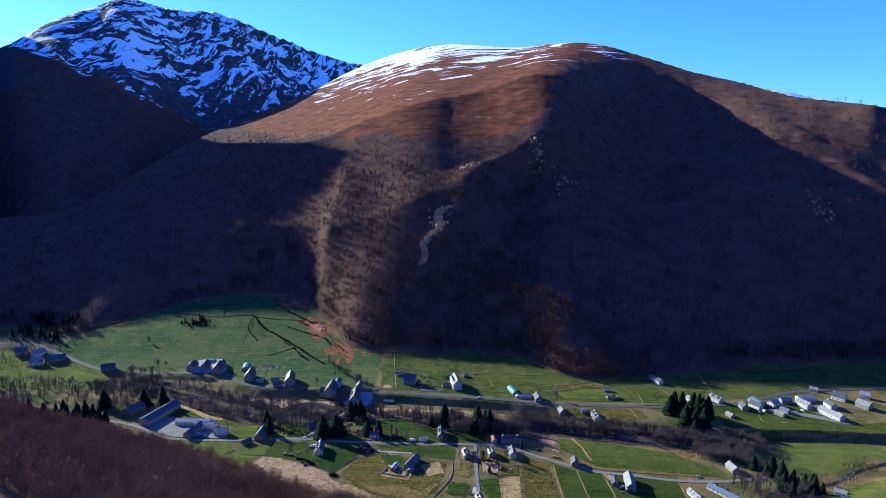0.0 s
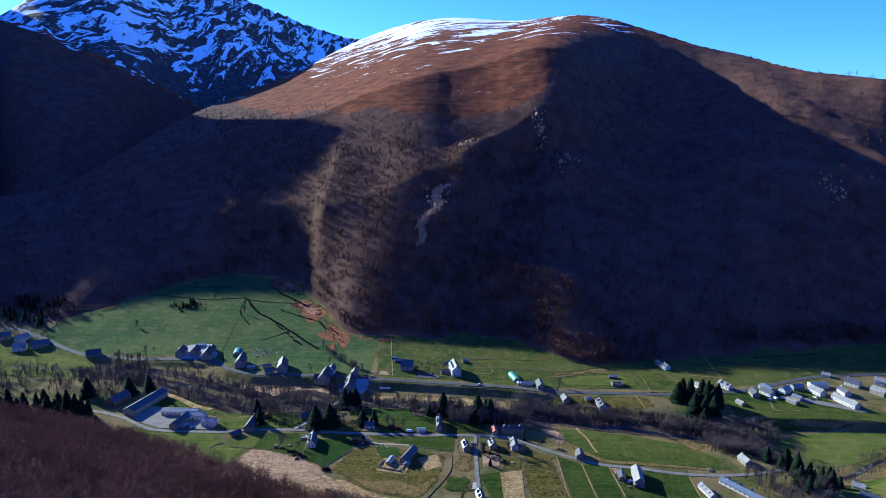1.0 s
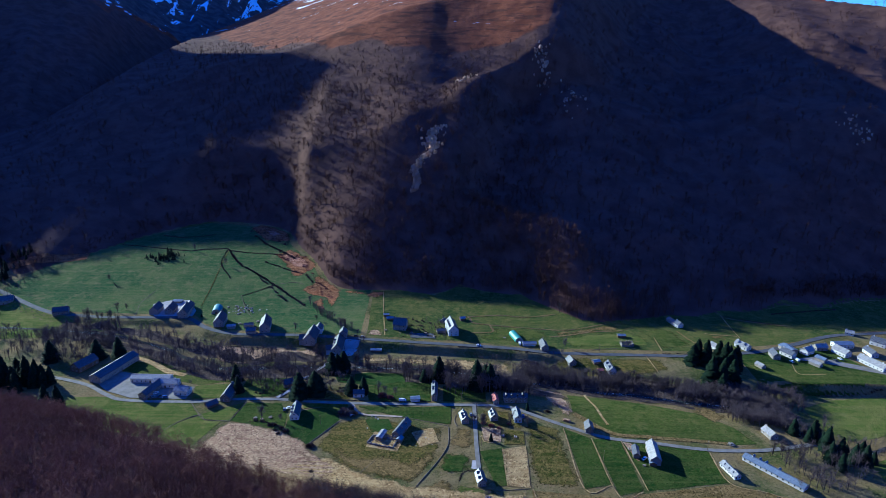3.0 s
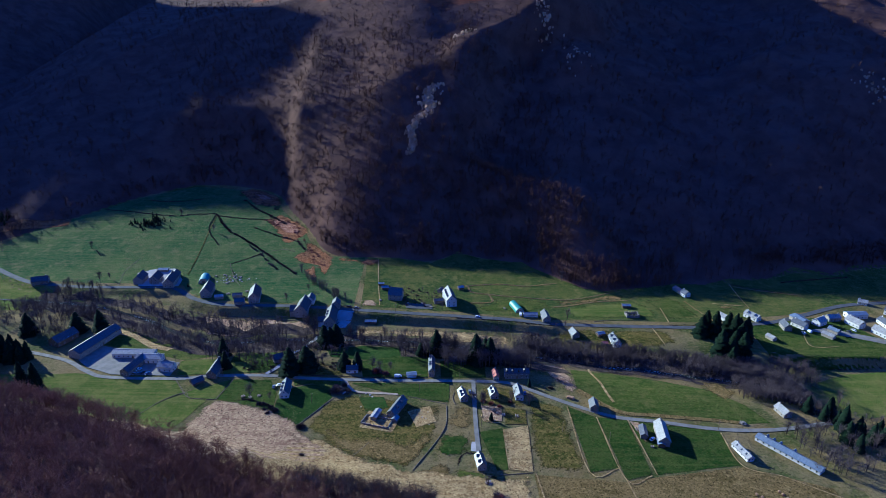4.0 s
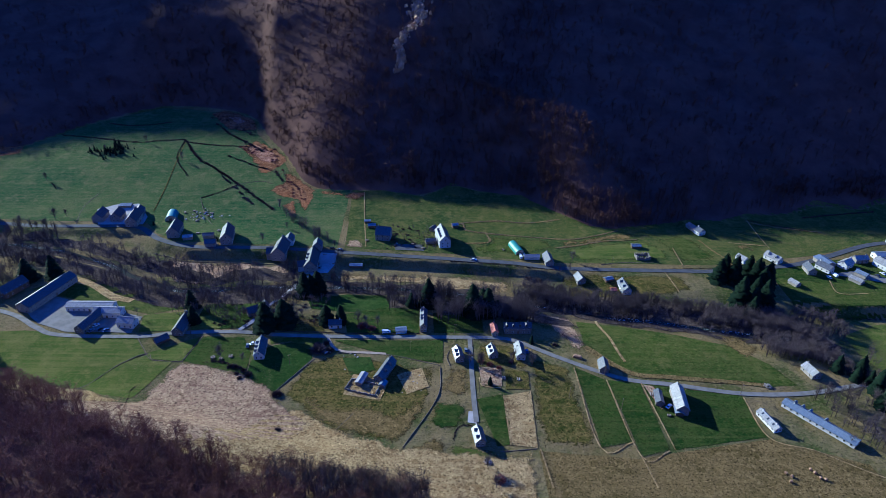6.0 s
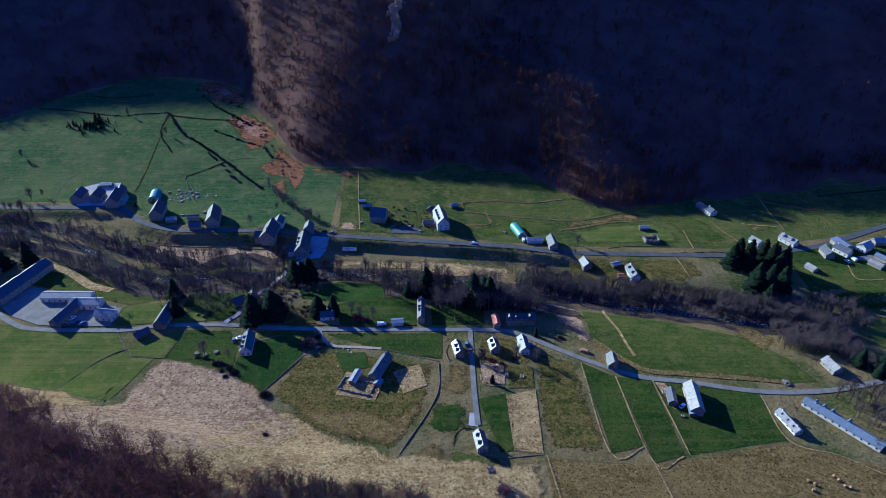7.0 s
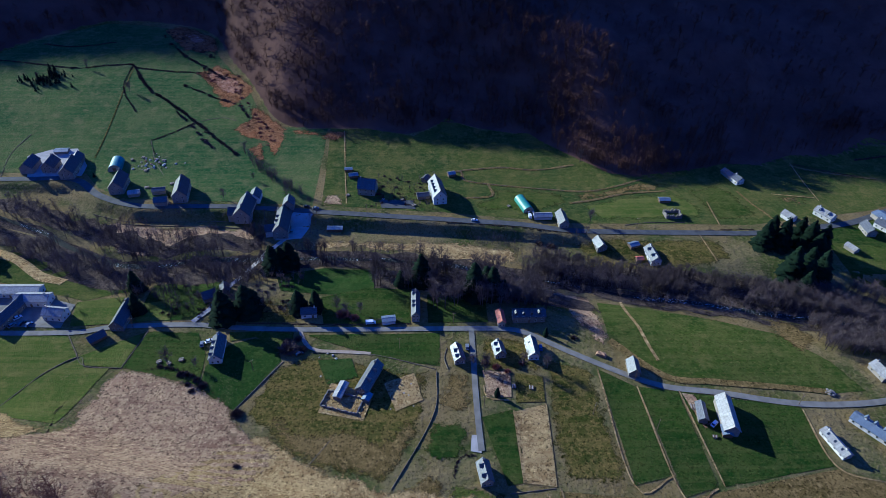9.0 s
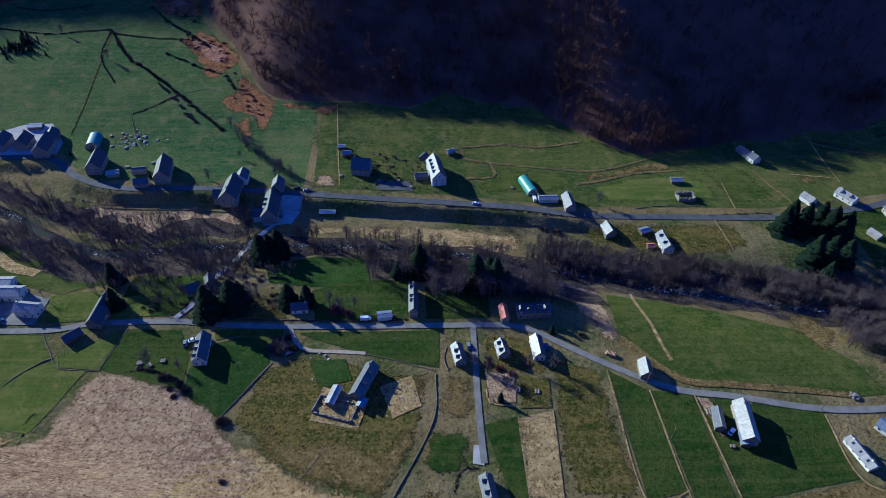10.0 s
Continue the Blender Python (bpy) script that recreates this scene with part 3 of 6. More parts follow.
def ribbon(name, points, width, material, label, category, lift=0.14, wobble=0.0, level=False):
    line = smooth_line(points)
    n = sideways(line)
    w = width / 2 * (1 + wobble * (fractal(np.arange(len(line)) / 4.0, np.zeros(len(line)) + width, 3) - 0.5) * 2)
    across = np.linspace(-1, 1, 5)
    grid = line[:, None, :] + n[:, None, :] * (across[None, :, None] * w[:, None, None])
    z = height(grid[..., 0].ravel(), grid[..., 1].ravel()).reshape(grid.shape[:2])
    z = (z * 0 + z.mean(1, keepdims=True) if level else z) + lift
    verts = np.concatenate([grid, z[..., None]], -1).reshape(-1, 3)
    i, j = np.meshgrid(np.arange(len(line) - 1), np.arange(4), indexing="ij")
    faces = np.stack([i * 5 + j, i * 5 + j + 1, (i + 1) * 5 + j + 1, (i + 1) * 5 + j], -1).reshape(-1, 4)[:, ::-1]
    return tagged(mesh_object(name, verts, faces, material, True), label, category, "", "structure")



FIELDS = [
    ("green", "short green pasture strip beside the lane", [(29.5, 420), (43.6, 424), (43.4, 388), (37, 387)]),
    ("brown", "strip of tall dead brown grass between fences", [(44, 423), (58.5, 426.5), (56, 386), (44, 388)]),
    ("olive", "worn olive pasture below the houses", [(62, 456), (86.5, 447), (87, 386), (56.5, 385.5), (59, 427)]),
    ("green", "fenced green meadow strip below the road", [(87.2, 447), (102.6, 436), (105, 390), (88, 386)]),
    ("green", "second fenced green meadow strip below the road", [(103.4, 436), (121.2, 433), (121.5, 384.5), (106, 380)]),
    ("green", "green meadow around the long barn", [(122, 433), (174, 423.5), (174, 393), (124, 384.5)]),
    ("mown", "broad mown meadow above the road", [(100, 500), (125, 494), (160, 483), (187, 472), (203, 450), (210, 432), (191, 430), (177, 432.5), (118, 441), (97.5, 465)]),
    ("pink", "patch of dead bracken beside the meadow", [(71, 519), (92, 510), (100, 500), (101, 466), (92, 460), (80, 482)]),
    ("dry", "brown tail of the meadow by the wood", [(188, 484), (201, 486), (208, 470), (196, 454), (188, 458), (183, 470)]),
    ("meadow", "sunlit green pasture beside the old works", [(-300, 478), (-240, 481), (-170, 473), (-160, 459), (-181, 427), (-230, 424), (-300, 440)]),
    ("meadow", "triangular green paddock under a stone wall", [(-159, 459.5), (-133, 475.5), (-137, 452), (-154, 453.8)]),
    ("green", "green paddock beside a slate house", [(-132, 476), (-107, 474.5), (-100, 460), (-97.5, 440), (-136, 452)]),
    ("lush", "bright green meadow below the road", [(-98, 452), (-90, 466), (-78, 470), (-66, 466), (-63, 455), (-79, 426), (-97, 438)]),
    ("pink", "slope of dead pinkish bracken and grass", [(-141, 455), (-116, 449), (-95, 442), (-79, 428), (-66, 413), (-52, 403), (-62, 384), (-84, 372), (-106, 362), (-126, 357), (-160, 372), (-167, 402), (-149, 420), (-145, 432)]),
    ("meadow", "pale green pasture below the paddocks", [(-182, 428), (-171, 449), (-158, 458), (-153, 452), (-142, 452), (-147, 434), (-152, 420), (-170, 422)]),
    ("dry", "tan pasture between the wall and the lane", [(11, 446), (26, 446), (26, 428), (20, 420), (9, 424)]),
    ("green", "dark green hollow beside the lane", [(6, 420), (20, 422), (26, 412), (22, 398), (8, 396), (0, 404)]),
    ("dry", "tan bank above the dark trees", [(-8, 388), (8, 396), (14, 390), (12, 376), (-12, 374)]),
    ("mown", "worn green turf in front of the lonely house", [(12, 392), (36, 386), (44, 378), (40, 362), (10, 364), (8, 380)]),
    ("mown", "grass flat between the works and the stream", [(-262, 528), (-240, 545), (-205, 538), (-180, 530), (-160, 522), (-150, 508), (-172, 499), (-222, 514)]),
    ("meadow", "lawn beside the long dark house", [(-176, 498), (-153, 502), (-151, 482), (-172, 480)]),
    ("green", "shaded garden grass under bare trees", [(-140, 483), (-112, 484), (-106, 500), (-104, 520), (-142, 514)]),
    ("meadow", "lawn beside the long house by the garden", [(-142, 496), (-126, 500), (-124, 484), (-142, 482)]),
    ("olive", "rough grass beside the lane", [(-96, 500), (-76, 502), (-62, 492), (-62, 483), (-92, 483)]),
    ("green", "garden ground round the tall narrow house", [(-50, 500), (-26, 508), (-2, 510), (-2, 480), (-46, 480)]),
    ("dry", "bleached grass below the tall spruces", [(-92, 498), (-70, 500), (-62, 492), (-64, 486), (-90, 486)]),
    ("brown", "orange-tan grass on the river flat", [(-4, 563), (24, 559), (66, 551), (64, 539), (48, 531), (23, 534), (0, 543)]),
    ("pink", "pinkish bank above a bend of the stream", [(-192, 566), (-168, 560), (-130, 560), (-128, 548), (-160, 542), (-180, 546)]),
    ("pink", "worn earth and shrubs round the square house", [(-24, 600), (-2, 598), (4, 590), (-20, 588)]),
    ("mown", "sunlit yellow-green pasture beside the sheds", [(36, 597), (52, 601), (52, 614), (100, 606), (104, 592), (84, 582), (60, 582), (40, 586)]),
    ("meadow", "bright pasture behind the roofless barn", [(108, 592), (140, 603), (172, 606), (190, 600), (188, 572), (120, 571)]),
    ("mown", "worn pasture beside the farm lane", [(176, 606), (214, 618), (222, 600), (226, 574), (192, 570), (190, 600)]),
    ("dry", "tan bare ground beside the upper wall", [(100, 606), (124, 608), (150, 618), (158, 610), (140, 602), (112, 595)]),
    ("salmon", "small russet plot under a wall", [(248, 601), (268, 597), (262, 588), (254, 590)]),
    ("meadow", "green pasture inside the bend of the stream", [(272, 488), (300, 500), (335, 505), (372, 502), (380, 480), (349, 474), (318, 458), (300, 450), (277, 446), (270, 468)]),
    ("mown", "green river terrace below the far village", [(262, 522), (256, 548), (300, 542), (385, 530), (470, 548), (470, 512), (372, 510), (331, 516), (283, 513)]),
    ("meadow", "lawn round the cottages beyond the conifers", [(270, 418), (302, 431), (340, 440), (345, 385), (268, 388)]),
    ("meadow", "pasture below the road in the far hamlet", [(-520, 676), (-470, 676), (-435, 660), (-397, 648), (-347, 625), (-313, 606), (-338, 579), (-375, 574), (-430, 580), (-520, 610)]),
    ("mown", "grass verge between road and meadow", [(-92, 474.5), (-60, 474), (-60, 466), (-66, 462), (-78, 471), (-90, 468)]),
    ("olive", "trodden garden ground between the slate houses", [(31, 471), (50, 470), (66, 460), (62, 445), (32, 446)]),
    ("brown", "tan slope of dry grass under the wood", [(-181, 426), (-150, 420), (-160, 374), (-203, 391), (-268, 411), (-215, 433)]),
    ("olive", "rough olive pasture round the farm", [(-64, 454), (-49, 460), (9, 447.5), (5, 414), (-11, 387), (-45, 395), (-78, 424)]),
    ("dry", "tan dry grass low in the rough pasture", [(6, 424), (3, 411), (-11, 389), (-44, 397), (-70, 421), (-55, 424), (-45, 413), (-28, 418), (-14, 409), (-4, 420)]),
    ("dry", "dead grass round the ruined barn", [(-20, 446), (6, 447), (7, 432), (-6, 424), (-14, 436)]),
    ("green", "green paddock along the road", [(-54, 472), (13, 472.5), (12, 450), (-21, 458)]),
    ("lush", "green garden meadow by the river", [(-78, 524), (-52, 532), (-22, 529), (-20, 508), (-42, 502), (-72, 506)]),
    ("green", "green roadside lawn under the trees", [(7, 502), (38, 499), (38, 480), (7, 480)]),
    ("brown", "rough brown grass at the edge of the woods", [(-86, 408), (-72, 414), (-62, 417), (-52, 409), (-42, 400), (-10, 390), (28, 384), (56, 384), (56, 350), (0, 340), (-55, 322), (-80, 343), (-110, 362)]),
    ("dry", "tan dry pasture in front of the strips", [(57, 384), (105, 379), (124, 383), (174, 391.5), (215, 375), (215, 340), (57, 340)]),
    ("dry", "rough brown patch among the upper walls", [(106, 602), (118, 605), (158, 622), (171, 620), (170, 606), (140, 605), (126, 597), (109, 594)]),
    ("dry", "dry patch beside the upper fence", [(245, 603), (260, 604), (271, 599), (252, 589), (247, 596)]),
    ("pink", "dug brown plot beside the fence", [(-65, 605), (-46, 607), (-44, 588), (-60, 588)]),
    ("rust", "russet bay at the edge of the woods", [(20, 700), (26, 708), (34, 700), (27, 692)]),
    ("green", "green pasture under the conifers", [(255, 566), (300, 576), (340, 580), (352, 545), (330, 508), (283, 506), (252, 516)]),
    ("upper", "green pasture below the shaded mountain", [(-60, 590), (20, 582), (100, 570), (215, 567), (300, 583), (390, 614), (460, 620), (540, 640), (540, 694), (420, 684), (388, 668), (355, 678), (320, 658), (282, 655), (253, 643), (227, 644), (206, 638), (157, 627), (140, 632), (110, 660), (88, 683), (50, 690), (26, 703), (0, 680), (-36, 690), (-64, 690)]),
    ("far", "broad green hillside pasture at the valley's mouth", [(-66, 590), (-150, 597), (-185, 598), (-210, 612), (-225, 630), (-330, 632), (-400, 640), (-440, 672), (-425, 732), (-397, 764), (-356, 820), (-293, 868), (-262, 866), (-232, 858), (-205, 846), (-182, 826), (-172, 800), (-154, 772), (-136, 746), (-124, 716), (-108, 692), (-66, 690)]),
    ("olive", "rough bank of grass between road and river", [(100, 556), (190, 553), (190, 530), (150, 520), (100, 528)]),
    ("brown", "tall dry grass on the river flat", [(-70, 561), (-20, 561), (20, 557), (66, 550), (64, 533), (10, 544), (-70, 550)]),
    ("pink", "dead bracken on the river bank", [(-205, 584), (-150, 575), (-100, 574), (-92, 556), (-150, 550), (-188, 562)]),
    ("rust", "rust-coloured bracken high at the foot of the woods", [(-240, 858), (-222, 868), (-200, 856), (-181, 838), (-172, 812), (-190, 806), (-208, 812), (-226, 834)]),
    ("salmon", "pale salmon bracken high at the foot of the woods", [(-222, 856), (-204, 850), (-190, 838), (-188, 826), (-200, 824), (-214, 838)]),
    ("rust", "rust-coloured bracken round a pale clearing", [(-187, 772), (-172, 790), (-143, 768), (-129, 744), (-136, 728), (-150, 710), (-160, 728), (-170, 748)]),
    ("salmon", "pale salmon patch of dead bracken beside the woods", [(-180, 771), (-170, 782), (-147, 764), (-138, 745), (-144, 735), (-160, 742), (-170, 756)]),
    ("rust", "tongue of rust-coloured bracken below the woods", [(-142, 686), (-132, 704), (-130, 730), (-118, 716), (-94, 690), (-97, 650), (-106, 650), (-113, 670), (-130, 678)]),
    ("rust", "small rust-coloured patch in the pasture", [(-125, 664), (-112, 672), (-103, 648), (-114, 643)]),
    ("rust", "russet fringe where the fence meets the woods", [(-96, 690), (-70, 686), (-50, 690), (-48, 680), (-58, 668), (-72, 676), (-92, 680)]),
    ("rust", "rust-coloured scrub below the left woods", [(-500, 738), (-456, 745), (-441, 751), (-417, 760), (-394, 772), (-386, 749), (-417, 737), (-444, 726), (-480, 715)]),
]


def extent(polygon):
    return abs(sum(ax * by - bx * ay for (ax, ay), (bx, by) in zip(polygon, polygon[1:] + polygon[:1]))) / 2


# the widest lie lowest, and the patches in them above
FIELDS.sort(key=lambda row: -extent(row[2]))
for n, (tone, label, polygon) in enumerate(FIELDS):
    draped("field", polygon, M_FIELD[tone], label, "field", 0.05 + 0.003 * n + (0.3 if "slope" in label or "edge of the woods" in label else 0), 4.0,
           tidy=tone in ("green", "lush", "far", "mown", "meadow", "upper") and not any(w in label for w in ("hollow", "worn", "sunlit yellow", "bright pasture")) or "strip" in label)

NEAR_ROAD = [(-330, 520), (-262, 500), (-235, 484), (-217, 476.5), (-170, 475.5), (-152, 479), (-131, 480), (-110, 480), (-83, 477), (-55, 476), (-11, 475.5), (13, 475.5),
             (44, 475), (57, 471.5), (76, 458.5), (98, 444.5), (116, 436), (140, 432), (175, 425), (209, 425), (240, 431), (262, 437)]
ribbon("road", FAR_ROAD, 5.0, M_ROAD_DARK, "grey asphalt valley road past the upper houses", "road", 0.3)
ribbon("road", NEAR_ROAD, 3.3, M_ROAD, "narrow grey asphalt road through the hamlet", "road", 0.3)
ribbon("lane", [(29, 476), (28.5, 455), (28, 438), (27.8, 419), (28, 403)], 2.7, M_ROAD, "straight narrow lane down to a house", "road", 0.32)
ribbon("lane", [(-112, 482), (-104, 495), (-100, 511), (-91, 540), (-83, 554), (-76, 566), (-74, 580)], 2.8, M_GRAVEL, "pale gravel lane over the river", "road", 0.38)
ribbon("river", RIVER, 3.2, M_WATER, "shallow mountain stream with white riffles", "river", 0.35, 0.5, True)
draped("yard", [(-274, 652), (-261, 660), (-243, 662), (-228, 640), (-227, 627), (-262, 625)], M_GRAVEL, "paved grey yard between two dark houses", "yard", 0.28)
draped("yard", [(-23, 596), (-1, 596), (1, 586), (-21, 587)], M_ROAD_DARK, "dark worn yard beside the road", "yard", 0.28)
draped("yard", [(-64, 580), (-69, 561), (-85, 559), (-76, 583)], M_GRAVEL, "grey gravel parking yard beside the road", "yard", 0.28)
draped("yard", [(-255, 505), (-236, 488), (-216, 480), (-176, 479), (-176, 496), (-222, 512), (-244, 520)], M_ROAD, "grey yard of the old works", "yard", 0.28)


M_LITTER = mat_field("leaf_litter", (0.04, 0.03, 0.024), (0.065, 0.048, 0.038), (0.12, 0.09, 0.065), 0.05)


def along_river(x0, x1, shift, width, label):
    line = [(x, np.interp(x, RX, RY) + shift) for x in np.linspace(x0, x1, 14)]
    ribbon("woodland_floor", line, width, M_LITTER, label, "ground", 0.2, 0.5)


along_river(-340, -92, 0, 46, "dark leaf litter under the alders")
along_river(-92, 72, -1, 15, "dark stony banks of the stream")
along_river(72, 250, 9, 32, "dark leaf litter under the scrub wood")
draped("woodland_floor", [(-22, 508), (10, 506), (10, 500), (38, 500), (100, 489), (96, 500), (70, 512), (40, 526), (-22, 530)], M_LITTER, "dark litter under tall bare trees", "ground", 0.19)


# ---- plants ----
def blades(base, tip, width, rng):
    """Thin triangles from base to tip."""
    way = tip - base
    side = np.cross(way, rng.normal(size=way.shape))
    side /= np.linalg.norm(side, axis=1, keepdims=True) + 1e-9
    width = np.asarray(width).reshape(-1, 1)
    verts = np.stack([base - side * width / 2, base + side * width / 2, tip], 1).reshape(-1, 3)
    return verts, np.arange(len(verts)).reshape(-1, 3)


def bare_tree(seed, limbs, twigs, fine, thick=1.0, slim=1.0, bole=1.0):
    """A leafless broadleaf of height 1: trunk, limbs, twigs and a haze of fine shoots."""
    rng = np.random.RandomState(seed)
    bases, tips, widths = [], [], []
    bases.append(np.zeros((3, 3)))
    tips.append(np.c_[rng.normal(0, 0.03, (3, 2)), np.full(3, 0.85)])
    widths.append(np.full(3, 0.045 * thick * bole))
    start = rng.uniform(0.22, 0.7, limbs)
    turn = rng.uniform(0, 2 * math.pi, limbs)
    reach = rng.uniform(0.18, 0.4, limbs) * (1.15 - start * 0.7)
    b = np.c_[np.zeros((limbs, 2)), start]
    t = b + np.c_[np.cos(turn) * reach, np.sin(turn) * reach, rng.uniform(0.18, 0.42, limbs) * (1.25 - start)]
    bases.append(b), tips.append(t), widths.append(np.full(limbs, 0.022 * thick))
    pick = rng.randint(0, limbs, twigs)
    along = rng.uniform(0.25, 1, (twigs, 1))
    b2 = b[pick] * (1 - along) + t[pick] * along
    t2 = b2 + np.c_[rng.normal(0, 0.13, (twigs, 2)), rng.uniform(0.02, 0.22, twigs)]
    bases.append(b2), tips.append(t2), widths.append(np.full(twigs, 0.014 * thick))
    if fine:
        pick = rng.randint(0, twigs, fine)
        along = rng.uniform(0.3, 1, (fine, 1))
        b3 = b2[pick] * (1 - along) + t2[pick] * along
        t3 = b3 + np.c_[rng.normal(0, 0.065, (fine, 2)), rng.uniform(-0.02, 0.11, fine)]
        bases.append(b3), tips.append(t3), widths.append(np.full(fine, 0.0085 * thick))
    v, f = blades(np.vstack(bases), np.vstack(tips), np.concatenate(widths), rng)
    v[:, 2] = np.maximum(v[:, 2], 0)
    v[:, :2] *= slim
    return v, f


def spruce(seed, levels=13, arms=8):
    """A spruce of height 1: drooping tiers of needled boughs, ragged in outline."""
    rng = np.random.RandomState(seed)
    verts, faces = [], []
    for level in range(levels):
        h = 0.08 + 0.88 * level / levels
        radius = 0.28 * (1 - h) ** 0.7 + 0.012
        for arm in range(arms if level < levels - 3 else 5):
            a = rng.uniform(0, 2 * math.pi)
            r = radius * rng.uniform(0.45, 1.3)
            drop = r * rng.uniform(0.15, 0.5)
            wide = r * rng.uniform(0.3, 0.5)
            hh = h + rng.uniform(-0.02, 0.02)
            c, s = math.cos(a), math.sin(a)
            k = len(verts)
            verts += [(0, 0, hh + 0.05), (c * r * 0.6 - s * wide, s * r * 0.6 + c * wide, hh - drop * 0.55 - 0.015),
                      (c * r, s * r, hh - drop), (c * r * 0.6 + s * wide, s * r * 0.6 - c * wide, hh - drop * 0.55 - 0.015),
                      (c * r * 0.6, s * r * 0.6, hh - drop * 0.3 + 0.02)]
            faces += [(k, k + 1, k + 4), (k + 1, k + 2, k + 4), (k + 2, k + 3, k + 4), (k + 3, k, k + 4)]
    return np.array(verts), np.array(faces)


def scatter(name, templates, places, heights, material, label, category, rng):
    """Many plants as one mass."""
    all_v, all_f, count = [], [], 0
    which = rng.randint(0, len(templates), len(places))
    for k, (v, f) in enumerate(templates):
        p, h = places[which == k], heights[which == k]
        if not len(p):
            continue
        a = rng.uniform(0, 2 * math.pi, len(p))
        c, s = np.cos(a)[:, None], np.sin(a)[:, None]
        x = (v[None, :, 0] * c - v[None, :, 1] * s) * h[:, None] + p[:, None, 0]
        y = (v[None, :, 0] * s + v[None, :, 1] * c) * h[:, None] + p[:, None, 1]
        z = v[None, :, 2] * h[:, None] + p[:, None, 2]
        all_v.append(np.stack([x, y, z], -1).reshape(-1, 3))
        all_f.append((f[None] + (np.arange(len(p)) * len(v))[:, None, None]).reshape(-1, 3) + count)
        count += len(p) * len(v)
    return tagged(mesh_object(name, np.vstack(all_v), np.vstack(all_f), material), label, category, "", "stuff")


def on_ground(x, y, sink=0.2):
    return np.c_[x, y, height(x, y) - sink]


rng = np.random.RandomState(11)
TREE_NEAR = [bare_tree(20 + k, 14, 55, 110, 0.85, 0.8) for k in range(5)]
TREE_HILL = [bare_tree(30 + k, 10, 46, 92, 0.8, 1.0, 0.55) for k in range(6)]
TREE_MID = [bare_tree(40 + k, 11, 50, 85, 0.9, 0.72) for k in range(5)]
TREE_FAR = [bare_tree(60 + k, 9, 42, 0, 1.3, 1.25, 0.5) for k in range(6)]
SPRUCE = [spruce(80 + k) for k in range(4)]


def hill_woods():
    x, y = rng.uniform(-330, 60, 15000), rng.uniform(200, 445, 15000)
    edge = beech_edge(x) + rng.normal(0, 2.0, len(x))
    thin = np.where(x > 3, 0.12, 1.0)
    keep = (y < edge) & (y > edge - 166) & (rng.rand(len(x)) < thin)
    x, y = x[keep][:5000], y[keep][:5000]
    scatter("beech_woods", TREE_HILL, on_ground(x, y), rng.uniform(8, 14, len(x)), M_TWIG_HILL, "leafless reddish-brown beech wood covering the hillside", "woods", rng)


def mountain_woods():
    y = 680 + 900 * rng.uniform(0, 1, 90000) ** 1.35
    x = rng.uniform(-0.8, 0.8, 90000) * y
    z = height(x, y)
    u = x / y
    clump = fractal(x / 45, y / 45, 3)
    limit = tree_limit(u) + 50 * (fractal(x / 80, y / 80, 4) - 0.5)
    crag = crag_distance(x, y) < 8
    limit = limit - rng.exponential(22, len(x)) + 14
    keep = (y > woods_edge(x) + 3 + 8 * (clump - 0.5)) & (z < limit) & ~crag
    dense = np.interp(u, [-0.8, -0.36, -0.3, 0.14, 0.2, 0.8], [0.22, 0.25, 1.0, 1.0, 0.3, 0.22])
    dense = np.where(y < woods_edge(x) + 25, 1.0, dense) * np.where(clump > 0.36, 1.0, 0.5)
    keep &= rng.rand(len(x)) < dense
    x, y, z = x[keep][:10500], y[keep][:10500], z[keep][:10500]
    scatter("mountain_woods", TREE_FAR, np.c_[x, y, z - 0.3], np.where(rng.rand(len(x)) < 0.2, rng.uniform(10, 15, len(x)), rng.uniform(4.5, 9, len(x))) * np.interp(tree_limit(x / y) - z, [-20, 60], [0.45, 1.0]), M_TWIG_FAR, "leafless dark brown woods on the mountainside", "woods", rng)


def foot_woods():
    """Tall beeches at the foot of the shaded slope, whose crowns reach up into the sun."""
    x = rng.uniform(-20, 400, 2600)
    back = rng.exponential(26, len(x))
    y = woods_edge(x) + 4 + back
    clump = fractal(x / 26, y / 26, 3)
    keep = (clump > 0.47) & (back < 95)
    along, aside = rng.uniform(0.05, 1.0, 330), rng.normal(0, 13, 330)
    fringe = rng.uniform(104, 236, 300)
    x = np.r_[x[keep][:260], 20 + 170 * along + 0.63 * aside, fringe]
    y = np.r_[y[keep][:260], 800 - 138 * along + 0.776 * aside, woods_edge(fringe) + rng.uniform(0, 32, 300)]
    y = np.maximum(y, woods_edge(x) + 3)
    scatter("beech_woods", TREE_MID, on_ground(x, y), rng.uniform(8, 13.5, len(x)), M_TWIG_FAR, "tall leafless beeches along the foot of the mountain", "woods", rng)


